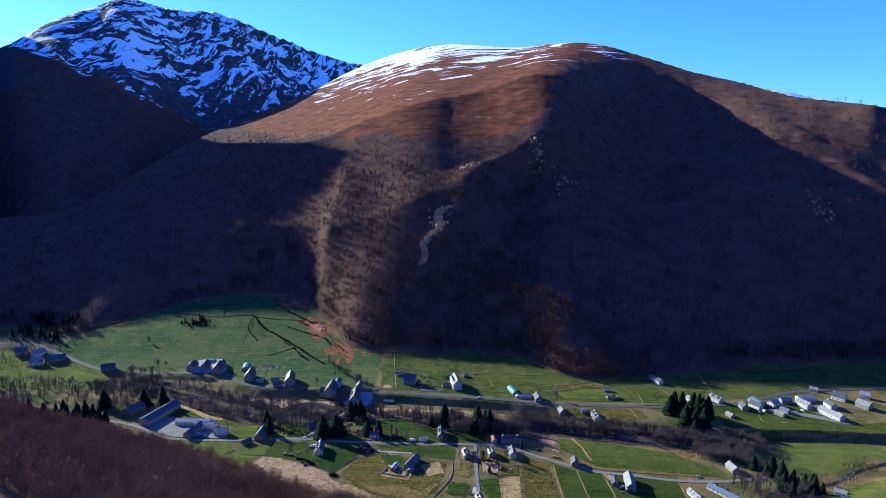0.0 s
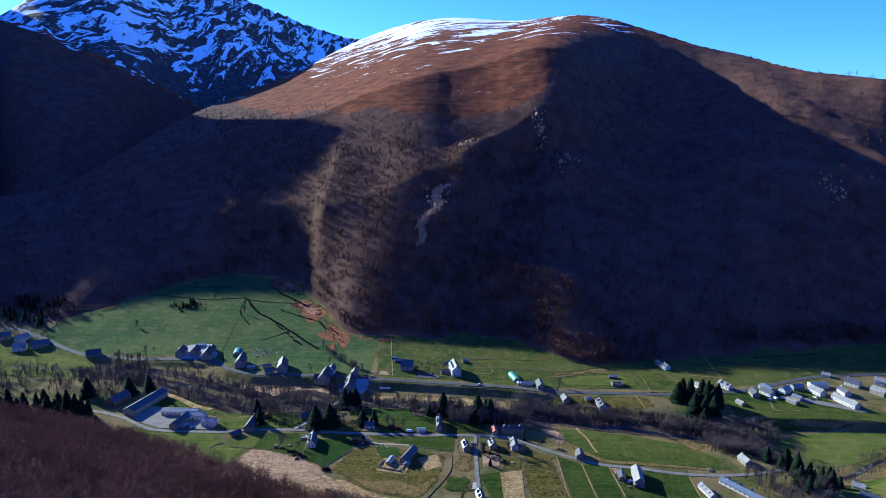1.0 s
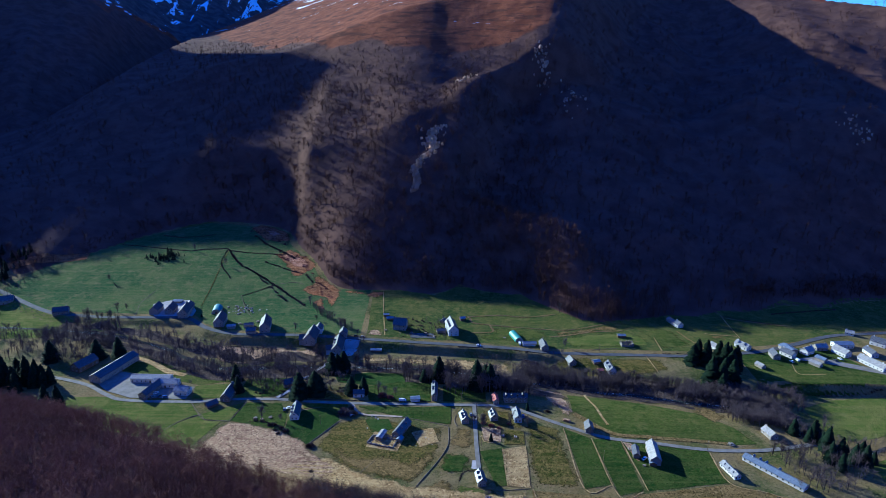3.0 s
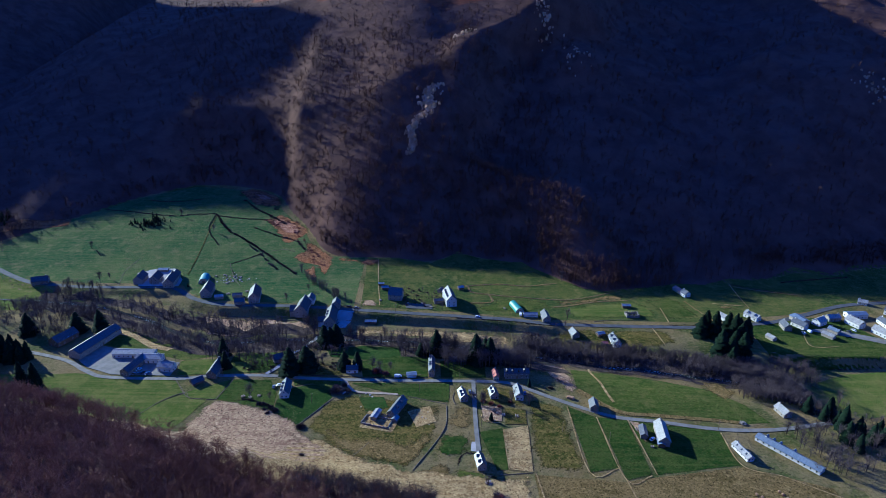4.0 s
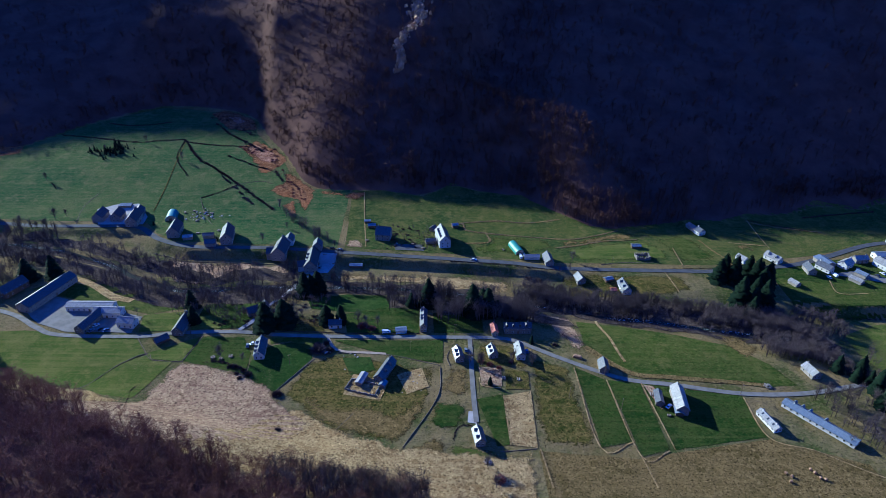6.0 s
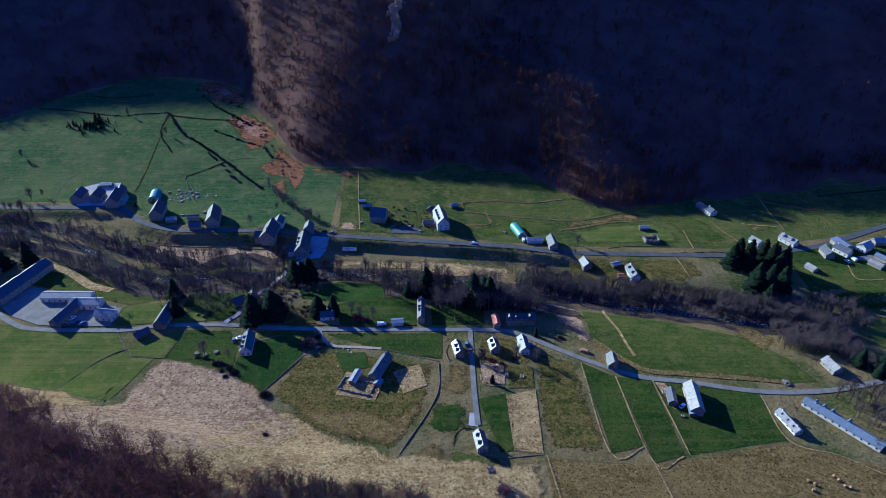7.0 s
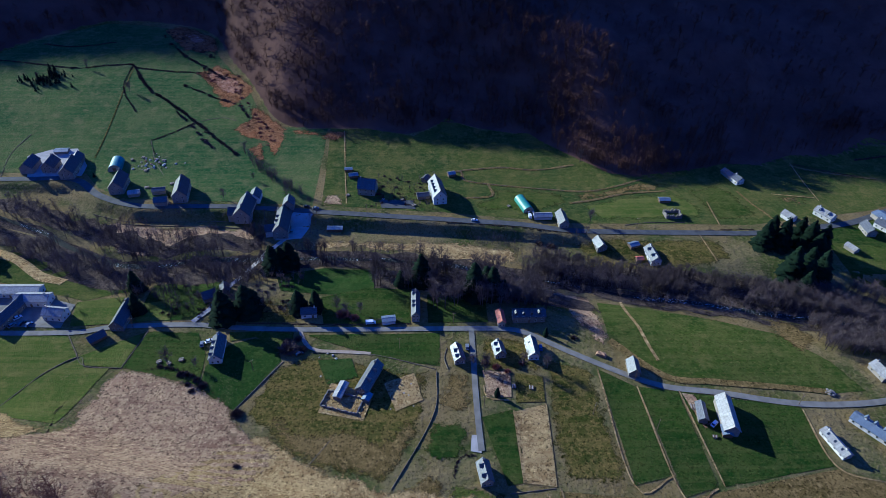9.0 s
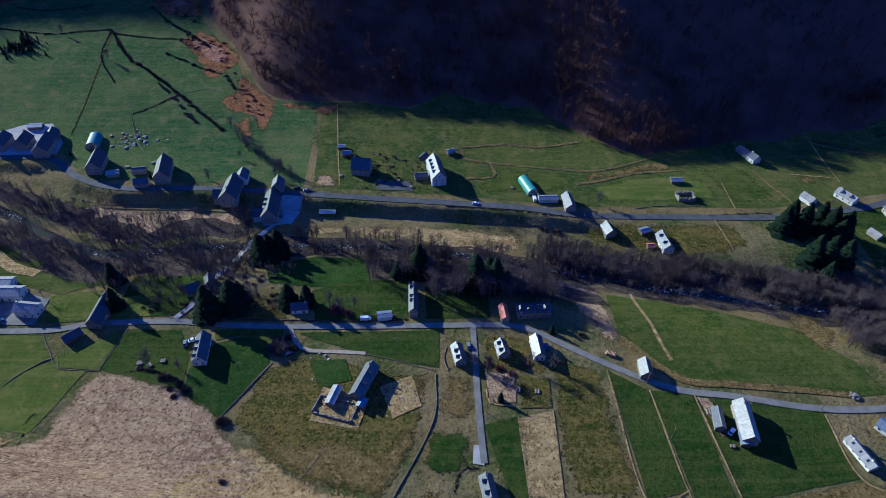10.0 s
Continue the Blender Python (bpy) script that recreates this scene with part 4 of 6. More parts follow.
def crags():
    """Broken rock standing out of the middle spur."""
    gold = (1 + 5**0.5) / 2
    ico = np.array([(a, b * gold, 0) for a in (-1, 1) for b in (-1, 1)] + [(0, a, b * gold) for a in (-1, 1) for b in (-1, 1)] + [(b * gold, 0, a) for a in (-1, 1) for b in (-1, 1)]) / 1.9
    sides = [(i, j, k) for i in range(12) for j in range(i + 1, 12) for k in range(j + 1, 12)
             if max(np.linalg.norm(ico[i] - ico[j]), np.linalg.norm(ico[j] - ico[k]), np.linalg.norm(ico[i] - ico[k])) < 1.2]
    shapes = []
    for n in range(6):
        r = np.random.RandomState(400 + n)
        shapes.append(((ico + r.normal(0, 0.2, ico.shape)) * (0.6, 0.6, 1.0), np.array(sides)))
    y = np.r_[rng.uniform(798, 882, 240), rng.uniform(968, 1004, 45), rng.normal(1028, 7, 40), rng.normal(985, 12, 25), rng.normal(898, 12, 30)]
    along = np.clip((y[:240] - 798) / 84, 0, 1)
    x = np.r_[-31 + 34 * along + 5 * np.sin(y[:240] / 7) + rng.normal(0, 1, 240) * (2 + 5 * along), 40 + 0.5 * (y[240:285] - 985) + rng.normal(0, 5, 45),
              rng.normal(152, 9, 40), rng.normal(188, 9, 25), rng.normal(543, 9, 30)]
    scatter("crags", shapes, on_ground(x, y, 0.3), rng.uniform(1.4, 4.2, len(x)), M_CRAG, "broken tan and grey crags standing out of the woods", "rocks", rng)


def stand(name, label, count, box_of, tall, templates, twigs, gap=0.4, grain=18.0, rise=0.0):
    """A loose stand of bare trees or scrub inside a strip along the stream, left in clumps."""
    x0, x1, y0, y1 = box_of
    x, y = rng.uniform(x0, x1, count), rng.uniform(y0, y1, count)
    if rise:
        y = y + np.interp(x, RX, RY)
    off = np.abs(y - np.interp(x, RX, RY))
    keep = (fractal(x / grain, y / grain, 3) > gap) & (off > 3.2)
    x, y = x[keep], y[keep]
    return scatter(name, templates, on_ground(x, y), rng.uniform(*tall, len(x)), twigs, label, "trees", rng)


def river_woods():
    stand("riverside_trees", "leafless grey-brown alders lining the stream", 1500, (-340, -90, -26, 26), (6, 12), TREE_MID, M_TWIG, 0.45, 18, 1)
    stand("riverside_trees", "thin row of bare alders along the stream", 520, (-90, 70, -9, 8), (7, 12), TREE_MID, M_TWIG, 0.42, 14, 1)
    stand("riverside_trees", "dense leafless scrub wood along the stream", 1750, (70, 250, -4, 24), (6, 11), TREE_MID, M_TWIG, 0.34, 20, 1)
    stand("riverside_trees", "bare wood beyond the meadow", 330, (205, 258, -28, -2), (6, 11), TREE_MID, M_TWIG, 0.42, 20, 1)
    stand("roadside_wood", "tall bare trees between the road and the stream", 440, (9, 70, 490, 530), (10, 17), TREE_NEAR, M_TWIG, 0.36, 14)
    stand("roadside_wood", "bare trees behind the tall narrow house", 130, (-24, 12, 507, 533), (8, 14), TREE_NEAR, M_TWIG, 0.36, 14)
    stand("bank_scrub", "brown scrub on the bank below the road", 700, (-300, -60, 562, 584), (3, 6), TREE_MID, M_TWIG, 0.45, 18)
    stand("bank_scrub", "scrub on the bank below the road", 160, (20, 110, 553, 566), (2, 5), TREE_MID, M_TWIG, 0.5, 14)
    stand("roadside_wood", "bare trees behind the long blue-roofed building", 110, (212, 262, 385, 425), (8, 13), TREE_NEAR, M_TWIG, 0.36, 14)
    stand("roadside_wood", "purple-grey bare trees at the foot of the wood", 190, (-62, 3, 336, 359), (10, 15), TREE_NEAR, M_TWIG, 0.2, 14)
    stand("garden_trees", "bare trees round the gardens beside the road", 230, (-150, -60, 486, 522), (5, 9), TREE_NEAR, M_TWIG, 0.42, 12)
    stand("riverside_trees", "brown bare wood at the bend of the stream", 420, (212, 276, 456, 508), (6, 11), TREE_MID, M_TWIG, 0.36, 18)
    stand("riverside_trees", "loose bare trees along the upper stream", 170, (262, 345, -9, 9), (5, 9), TREE_MID, M_TWIG, 0.36, 14, 1)
    stand("riverside_trees", "dense bare wood along the far stream", 620, (-440, -270, 528, 600), (6, 12), TREE_MID, M_TWIG, 0.4, 20)
    stand("garden_trees", "bare fruit trees in the gardens above the road", 60, (-28, 14, 586, 628), (3, 6), TREE_NEAR, M_TWIG, 0.4, 12)
    stand("garden_trees", "tall bare trees round the works", 60, (-180, -140, 496, 526), (6, 10), TREE_NEAR, M_TWIG, 0.42, 12)
    stand("village_trees", "bare trees and bushes round the far village", 160, (-520, -420, 640, 730), (6, 11), TREE_MID, M_TWIG, 0.4, 18)


hill_woods()
mountain_woods()
foot_woods()
crags()
river_woods()


# ---- houses ----
def part(name, bm, material, parent, label=""):
    mesh = bpy.data.meshes.new(name)
    bm.to_mesh(mesh)
    bm.free()
    mesh.materials.append(material)
    ob = new(name, mesh)
    ob.parent = parent
    return tagged(ob, label)


def box(bm, low, high):
    m = Matrix.Translation([(a + b) / 2 for a, b in zip(low, high)]) @ Matrix.Diagonal([b - a for a, b in zip(low, high)] + [1])
    return bmesh.ops.create_cube(bm, size=1, matrix=m)


def one_box(low, high):
    bm = bmesh.new()
    box(bm, low, high)
    return bm


def prism(profile, x0, x1):
    """A profile in y, z drawn along x."""
    bm = bmesh.new()
    a = [bm.verts.new((x0, y, z)) for y, z in profile]
    b = [bm.verts.new((x1, y, z)) for y, z in profile]
    bm.faces.new(a), bm.faces.new(b[::-1])
    for i in range(len(a)):
        j = (i + 1) % len(a)
        bm.faces.new((a[i], b[i], b[j], a[j]))
    bmesh.ops.recalc_face_normals(bm, faces=bm.faces[:])
    return bm


def window(parent, x, y, z, w, h, facing, name="window"):
    """A window proud of its wall; facing is the wall's outward turn in degrees about z."""
    frame_ob = part(name, window_frame_mesh(w, h), M_FRAME, parent)
    frame_ob.matrix_local = pose(x, y, z, 0, 0, facing)
    pane = part("pane", one_box((-w / 2 + 0.08, -0.09, 0.08), (w / 2 - 0.08, -0.05, h - 0.08)), M_GLASS, frame_ob)
    return frame_ob


def window_frame_mesh(w, h):
    bm = bmesh.new()
    box(bm, (-w / 2, -0.12, 0), (-w / 2 + 0.1, 0.05, h))
    box(bm, (w / 2 - 0.1, -0.12, 0), (w / 2, 0.05, h))
    box(bm, (-w / 2 + 0.1, -0.12, 0), (w / 2 - 0.1, 0.05, 0.1))
    box(bm, (-w / 2 + 0.1, -0.12, h - 0.1), (w / 2 - 0.1, 0.05, h))
    return bm


def house(name, cx, cy, turn, length, width, eave, pitch, roof, wall, label, category="house", dormers=(), chimneys=1, windows=True, sky=(), group=""):
    """A gabled house whose ridge runs along its own x. dormers: (place along the ridge, side)."""
    base = new(name)
    z0 = min(ground_at(cx + dx, cy + dy) for dx in (-length / 3, length / 3) for dy in (-width / 3, width / 3))
    base.matrix_world = pose(cx, cy, z0 - 0.1, 0, 0, turn)
    tagged(base, label, category, group)
    rise = math.tan(radians(pitch)) * width / 2
    hw, hl = width / 2, length / 2
    part("wall", prism([(-hw, -0.6), (hw, -0.6), (hw, eave), (0, eave + rise), (-hw, eave)], -hl, hl), wall, base)
    over, thick = 0.45, 0.22
    slope = math.tan(radians(pitch))
    for side in (-1, 1):
        y0, z_low = side * (hw + over), eave - over * slope
        bm = prism([(0, eave + rise + 0.02), (0, eave + rise + thick), (y0, z_low + thick), (y0, z_low + 0.02)], -hl - 0.35, hl + 0.35)
        part("roof_slope", bm, roof, base)
    part("ridge_cap", prism([(-0.22, eave + rise + thick - 0.1), (0, eave + rise + thick + 0.09), (0.22, eave + rise + thick - 0.1)], -hl - 0.36, hl + 0.36), roof, base)
    for k in range(chimneys):
        x = hl * (0.75 if k == 0 else -0.7)
        stack = part("chimney", one_box((x - 0.35, -0.35, eave + rise - 0.6), (x + 0.35, 0.35, eave + rise + 1.1)), wall, base)
        part("chimney_cap", one_box((x - 0.45, -0.45, eave + rise + 1.1), (x + 0.45, 0.45, eave + rise + 1.22)), M_SLATE_OLD, stack)
    for x, side in dormers:
        w, d = 0.62, hw * 0.62
        zb = eave + rise * 0.28
        front = side * hw * 0.78
        body = part("dormer", prism([(-w, zb), (w, zb), (w, zb + 1.25), (0, zb + 1.95), (-w, zb + 1.25)], 0.0, d), wall, base)
        body.matrix_local = Matrix.Translation((x, front, 0)) @ pose(0, 0, 0, 0, 0, -90 if side > 0 else 90)
        for s in (-1, 1):
            part("dormer_roof", prism([(0, zb + 1.97), (0, zb + 2.1), (s * (w + 0.2), zb + 1.18), (s * (w + 0.2), zb + 1.05)], -0.25, d + 0.3), roof, body)
        part("dormer_window", one_box((-0.06, -0.5, zb + 0.25), (-0.02, 0.5, zb + 1.2)), M_GLASS, body)
    for x, side, up in sky:
        y = side * hw * (1 - up)
        z = eave + rise * up + thick
        ob = part("skylight", one_box((-0.5, -0.6, 0.0), (0.5, 0.6, 0.07)), M_GLASS, base)
        ob.matrix_local = pose(x, y, z, -side * pitch, 0, 0)
    if windows:
        count = max(2, int(length / 3.2))
        floors = [0.9] if eave < 4.2 else [0.9, 3.4]
        for side, facing in ((-1, 0), (1, 180)):
            for zf in floors:
                for k in range(count):
                    x = -hl + length * (k + 0.5) / count
                    if zf < 1 and k == count // 2 and side < 0:
                        door = part("door", one_box((x - 0.55, -hw - 0.08, 0.0), (x + 0.55, -hw + 0.05, 2.1)), M_WOOD, base)
                        continue
                    window(base, x, side * hw, zf, 1.0, 1.3, facing)
        for side, facing in ((-1, -90), (1, 90)):
            for zf in floors:
                for k in (-1, 1):
                    window(base, side * hl, k * width * 0.22, zf, 1.0, 1.3, facing)
            if rise > 2:
                window(base, side * hl, 0, eave + 0.4, 0.9, 1.1, facing)
    return base


HOUSES = [
    # name, x, y, turn, length, width, eave, pitch, roof, wall, label, dormers, chimneys, skylights
    ("house", 21.0, 456, 100, 9.6, 4.9, 3.2, 42, M_SLATE, M_CREAM, "slate-roofed village house at the corner of the lane", [(-3, 1), (0.5, 1)], 1, []),
    ("house", 41.0, 458.5, 98, 7.8, 5.1, 3.1, 45, M_SLATE, M_CREAM, "small slate-roofed house with two round-topped dormers", [(-2, 1), (2, 1)], 1, []),
    ("house", 57.3, 459, 92, 11.4, 5.1, 3.5, 42, M_SLATE, M_WHITE, "tall slate-roofed house with a white gable by the road", [], 1, [(2, 1, 0.5)]),
    ("barn", 103.6, 446, 84, 8.4, 5.2, 3.0, 44, M_SLATE, M_RUBBLE, "slate-roofed stone barn beside the road", [], 0, []),
    ("barn", 127, 420, 80, 9.6, 3.8, 2.6, 35, M_SLATE, M_RUBBLE, "narrow stone outbuilding with a pale roof", [], 0, []),
    ("barn", 137.2, 417.5, 81, 18.4, 6.4, 3.9, 42, M_PALE, M_CREAM, "long barn with a pale weathered roof and cream gable", [], 1, []),
    ("house", 179, 403, 102, 13.9, 4.4, 2.3, 35, M_PALE, M_WHITE, "low white cottage with a pale roof in the field", [], 2, [(-4, 1, 0.5), (0, 1, 0.5), (4, 1, 0.5)]),
    ("holiday_block", 205, 402, 125, 36.9, 6.0, 2.5, 24, M_TIN, M_WHITE, "long low building with a blue sheet roof and dormers", [(-2, -1), (6, -1), (10, -1), (14, -1)], 1, []),
    ("house", 28.2, 391.5, 98, 9.4, 4.8, 3.3, 44, M_SLATE, M_CREAM, "isolated slate-roofed house at the end of the lane", [(-2.5, 1), (2, 1)], 1, []),
    ("house", 222.5, 442, 100, 9.6, 5.7, 2.9, 38, M_PALE, M_CREAM, "cottage with a pale roof beside the meadow", [], 1, []),
    ("house", 44.4, 481, 93, 9.0, 3.6, 3.2, 40, M_RED, M_CREAM, "small house with a bright red tiled roof", [], 1, []),
    ("house", 59, 482.5, 2, 16.5, 6.0, 4.5, 30, M_SLATE_OLD, M_RUBBLE, "long dark-roofed house with a row of dormers", [(-7, -1), (-3, -1), (1, -1), (5, -1)], 1, []),
    ("house", 0.8, 490, 90, 18.0, 3.9, 4.6, 48, M_SLATE, M_CREAM, "tall narrow house with a steep slate roof beside bare trees", [(-3, 1), (0, 1), (6, 1), (8.5, 1)], 1, []),
    ("house", -54, 487, 4, 7.8, 5.3, 3.0, 36, M_SLATE_OLD, M_WHITE, "white chalet with a dark roof by the road", [], 1, []),
    ("farmhouse", -20.5, 442, 68, 17.6, 5.6, 3.1, 42, M_SLATE, M_RUBBLE, "long stone farmhouse with a grey slate roof", [(3, -1), (-3, -1)], 1, []),
    ("house", -94, 461, 95, 15.0, 5.8, 3.5, 46, M_SLATE, M_WHITE, "slate-roofed house with white dormers beside the road", [(-6, 1), (-2, 1), (2, 1)], 1, []),
    ("house", -147, 485, 88, 17.4, 6.5, 3.6, 45, M_SLATE_OLD, M_RUBBLE, "long dark slate-roofed house by the garden", [], 1, []),
    ("hut", -155, 471, 45, 7.8, 4.9, 2.1, 38, M_SLATE_OLD, M_WOOD, "dark timber hut at the roadside", [], 0, []),
    ("hut", -101.5, 506, 105, 6.1, 4.6, 2.5, 45, M_SLATE_OLD, M_RUBBLE, "small stone hut under the trees beside the lane", [], 0, []),
    ("works_hall", -246, 520, 75, 40.7, 9.8, 4.9, 28, M_SLATE_OLD, M_CREAM, "long works hall with a dark slate roof", [], 0, []),
    ("works_hall", -211, 505, 0, 29.1, 6.8, 3.7, 22, M_PALE, M_WHITE, "low pale-roofed works building round a yard", [], 0, []),
    ("works_hall", -204, 488, 78, 20.4, 6.0, 3.7, 38, M_SLATE_OLD, M_RUBBLE, "dark-roofed works wing in the yard", [], 0, []),
    ("house", -181, 487, 172, 10.4, 6.5, 4.1, 34, M_PALE, M_WHITE, "white house with a pale roof beside the yard", [], 1, []),
    ("house", -235, 631, 96, 17.8, 8.8, 5.3, 45, M_SLATE_OLD, M_CREAM, "dark slate-roofed house above the road", [], 1, []),
    ("house", -195.5, 612, 96, 16.7, 8.8, 5.3, 46, M_SLATE_OLD, M_CREAM, "steep slate-roofed house beside the road", [], 1, []),
    ("house", -152, 603, 99, 19.8, 8.8, 5.6, 46, M_SLATE_OLD, M_CREAM, "steep-roofed house with a lower annex by the road", [], 1, []),
    ("house", -107, 584, 88, 19.8, 9.9, 5.9, 46, M_SLATE_OLD, M_CREAM, "tall dark-roofed house with a lower wing", [], 2, []),
    ("house", -82, 572, 92, 22.9, 8.8, 5.9, 48, M_SLATE_OLD, M_CREAM, "tall steep-roofed house at the parking yard", [(-3, 1), (2, 1)], 1, []),
    ("shed", -49.5, 570, 0, 9.1, 3.4, 2.1, 15, M_TIN, M_WOOD, "low roadside shed with a grey sheet roof", [], 0, []),
    ("house", -31, 607, 171, 11.5, 9.9, 5.3, 45, M_SLATE, M_CREAM, "square slate-roofed house above the road", [], 1, []),
    ("house", 15.5, 602, 99, 20.9, 8.8, 5.9, 48, M_SLATE, M_WHITE, "large white slate-roofed house with many dormers", [(-6, 1), (-2, 1), (2, 1), (6, 1)], 2, []),
    ("shed", 82, 576, 2, 11.3, 4.6, 2.5, 25, M_PALE, M_WHITE, "low white shed beside a house", [], 0, []),
    ("house", 93.5, 571, 92, 13.1, 6.0, 3.4, 42, M_SLATE, M_CREAM, "slate-roofed house joined to white sheds", [], 1, []),
    ("house", 113, 549.5, 100, 8.7, 6.0, 3.3, 42, M_SLATE, M_RUBBLE, "small slate-roofed barn below the road", [], 0, []),
    ("house", 142, 537.5, 94, 13.1, 6.0, 3.6, 42, M_SLATE, M_WHITE, "white house with slate roof and dormer below the road", [(-3, 1), (3, 1)], 1, []),
    ("barn", 224.6, 627.8, 108, 10.5, 5.7, 2.6, 30, M_RUST, M_CREAM, "stone barn with a rusty sheet roof below the woods", [], 0, []),
    ("house", 227.2, 619.5, 108, 6.4, 6.2, 3.4, 36, M_SLATE, M_WHITE, "small white-gabled house joined to a rusty barn", [], 1, []),
    ("house", 267, 576, 118, 12.2, 6.0, 3.3, 38, M_PALE, M_WHITE, "white house with a pale roof and dark dormers", [(-3, 1), (3, 1)], 1, []),
    ("house", 286, 559, 85, 10.4, 6.0, 3.4, 42, M_SLATE, M_CREAM, "slate-roofed village house among sheds", [], 1, []),
    ("house", 299, 562, 117, 11.3, 6.0, 3.4, 40, M_SLATE, M_WHITE, "white village house with slate roof", [], 1, []),
    ("house", 334, 575, 5, 10.4, 6.0, 3.4, 35, M_PALE, M_CREAM, "cream village house with pale roof", [], 1, []),
    ("hall", 357, 581, 3, 16.5, 7.6, 3.7, 18, M_TIN, M_WHITE, "low hall with a blue sheet roof", [], 0, []),
    ("house", 380, 607, 145, 7.0, 4.9, 2.6, 38, M_PALE, M_WHITE, "small white house at the woods' edge", [], 1, []),
    ("house", 372, 566, 90, 12.2, 6.0, 3.4, 38, M_SLATE, M_WHITE, "white house with slate roof in the far village", [], 1, []),
    ("house", 360, 545, 110, 22.6, 6.8, 3.7, 38, M_PALE, M_WHITE, "long terrace with pale roofs in the far village", [], 2, []),
    ("house", 421, 590, 140, 8.7, 6.0, 4.1, 42, M_PALE, M_WHITE, "white gabled house at the village end", [], 1, []),
    ("hut", 265, 540.5, 112, 7.0, 4.6, 2.3, 32, M_PALE, M_CREAM, "small pale-roofed hut in the pasture", [], 0, []),
    ("house", 292, 421, 140, 7.8, 5.3, 2.6, 36, M_PALE, M_WHITE, "white cottage beyond the conifers", [], 1, []),
    ("house", 284, 399, 143, 10.4, 6.0, 2.9, 36, M_SLATE, M_CREAM, "cream cottage with a slate roof beyond the conifers", [], 1, []),
]
for name, x, y, turn, length, width, eave, pitch, roof, wall, label, dormers, chimneys, lights in HOUSES:
    house(name, x, y, turn, length, width, eave, pitch, roof, wall, label, name.replace("_", " "), dormers, chimneys, name not in ("barn", "shed", "hut"), lights)


# ---- trees that stand alone ----
def tree_parts(ob, verts, faces, tall, twigs, trunk_r, crown="crown"):
    bm = bmesh.new()
    bmesh.ops.create_cone(bm, cap_ends=True, segments=7, radius1=trunk_r, radius2=trunk_r * 0.35, depth=tall * 0.8, matrix=Matrix.Translation((0, 0, tall * 0.38)))
    part("trunk", bm, M_BARK, ob)
    mesh_object(crown, verts * tall, faces, twigs, False, ob)


def make_tree(name, kind_of, tall, seed, label, category, group):
    ob = new(name)
    if kind_of == "spruce":
        v, f = spruce(seed, 26, 15)
        tree_parts(ob, v, f, tall, M_CONIFER, tall * 0.018)
    else:
        v, f = bare_tree(seed, 18, 130, 480, 1.15, 0.9)
        tree_parts(ob, v, f, tall, M_TWIG, tall * 0.018)
    return tagged(ob, label, category, group)


def plant(first, spots, tall, spread=0.25, broad=1.0):
    """Copies of a tree, each with its own size and turn."""
    for n, (x, y) in enumerate(spots):
        k = 1 + spread * rng.uniform(-1, 1)
        m = Matrix.Translation((x, y, ground_at(x, y) - 0.15)) @ pose(0, 0, 0, 0, 0, rng.uniform(0, 360)) @ Matrix.Diagonal((k * broad, k * broad, k * rng.uniform(0.85, 1.15), 1))
        ob = first if n == 0 else copy_thing(first, m)
        ob.matrix_world = m


SPRUCES = [(-86, 489), (-83, 492), (-96, 484), (-99, 487), (-60, 491), (-51, 491), (-149, 508), (-76, 531), (-72, 534), (-80, 528), (-142, 490), (32, 501), (36, 503), (42, 501),
           (48, 502), (39, 505), (-270, 540), (-255, 545), (-303, 534), (-7, 511), (4, 513)]
RIGHT_SPRUCES = [(211, 544), (216, 548), (221, 543), (236, 541), (241, 545), (233, 547), (215, 517), (222, 512), (230, 514), (219, 506), (226, 520), (238, 534), (243, 538)]
FAR_RIGHT_SPRUCES = [(253, 444), (256, 438), (253, 429), (258, 433), (256, 420), (262, 424), (260, 413), (269, 415), (266, 421), (278, 420), (274, 426), (246, 414), (248, 406), (245, 436), (256, 447), (250, 425), (240, 445)]
LEFT_SPRUCES = [(-352, 494), (-345, 497), (-338, 496), (-331, 493), (-323, 498), (-314, 495), (-306, 493), (-299, 498), (-292, 495), (-285, 494), (-267, 466), (-257, 464), (-340, 488), (-318, 488), (-300, 486), (-328, 504), (-310, 505), (-384, 508), (-377, 502), (-370, 507), (-364, 500), (-358, 506), (-349, 502), (-342, 508), (-336, 501), (-322, 505), (-316, 500), (-305, 500), (-296, 503), (-289, 500), (-394, 504), (-402, 510), (-283, 499)]
plant(make_tree("spruce_tree", "spruce", 17, 201, "dark green spruce standing by the road", "tree", "spruces in the hamlet"), SPRUCES, 13, 0.3, 1.3)
plant(make_tree("spruce_tree", "spruce", 19, 202, "tall dark spruce in a clump by the stream", "tree", "tall spruces by the stream"), RIGHT_SPRUCES, 19, 0.25, 1.15)
plant(make_tree("spruce_tree", "spruce", 14, 203, "dark spruce in a dense group beyond the meadow", "tree", "spruces beyond the meadow"), FAR_RIGHT_SPRUCES, 14)
plant(make_tree("spruce_tree", "spruce", 17, 204, "dark spruce at the edge of the beech wood", "tree", "spruces by the wood"), LEFT_SPRUCES, 17)
plant(make_tree("spruce_tree", "spruce", 5, 205, "small round-headed conifer in a garden", "tree", "garden conifers"), [(37.5, 432), (-218, 626), (66, 470), (-160, 600)], 5)
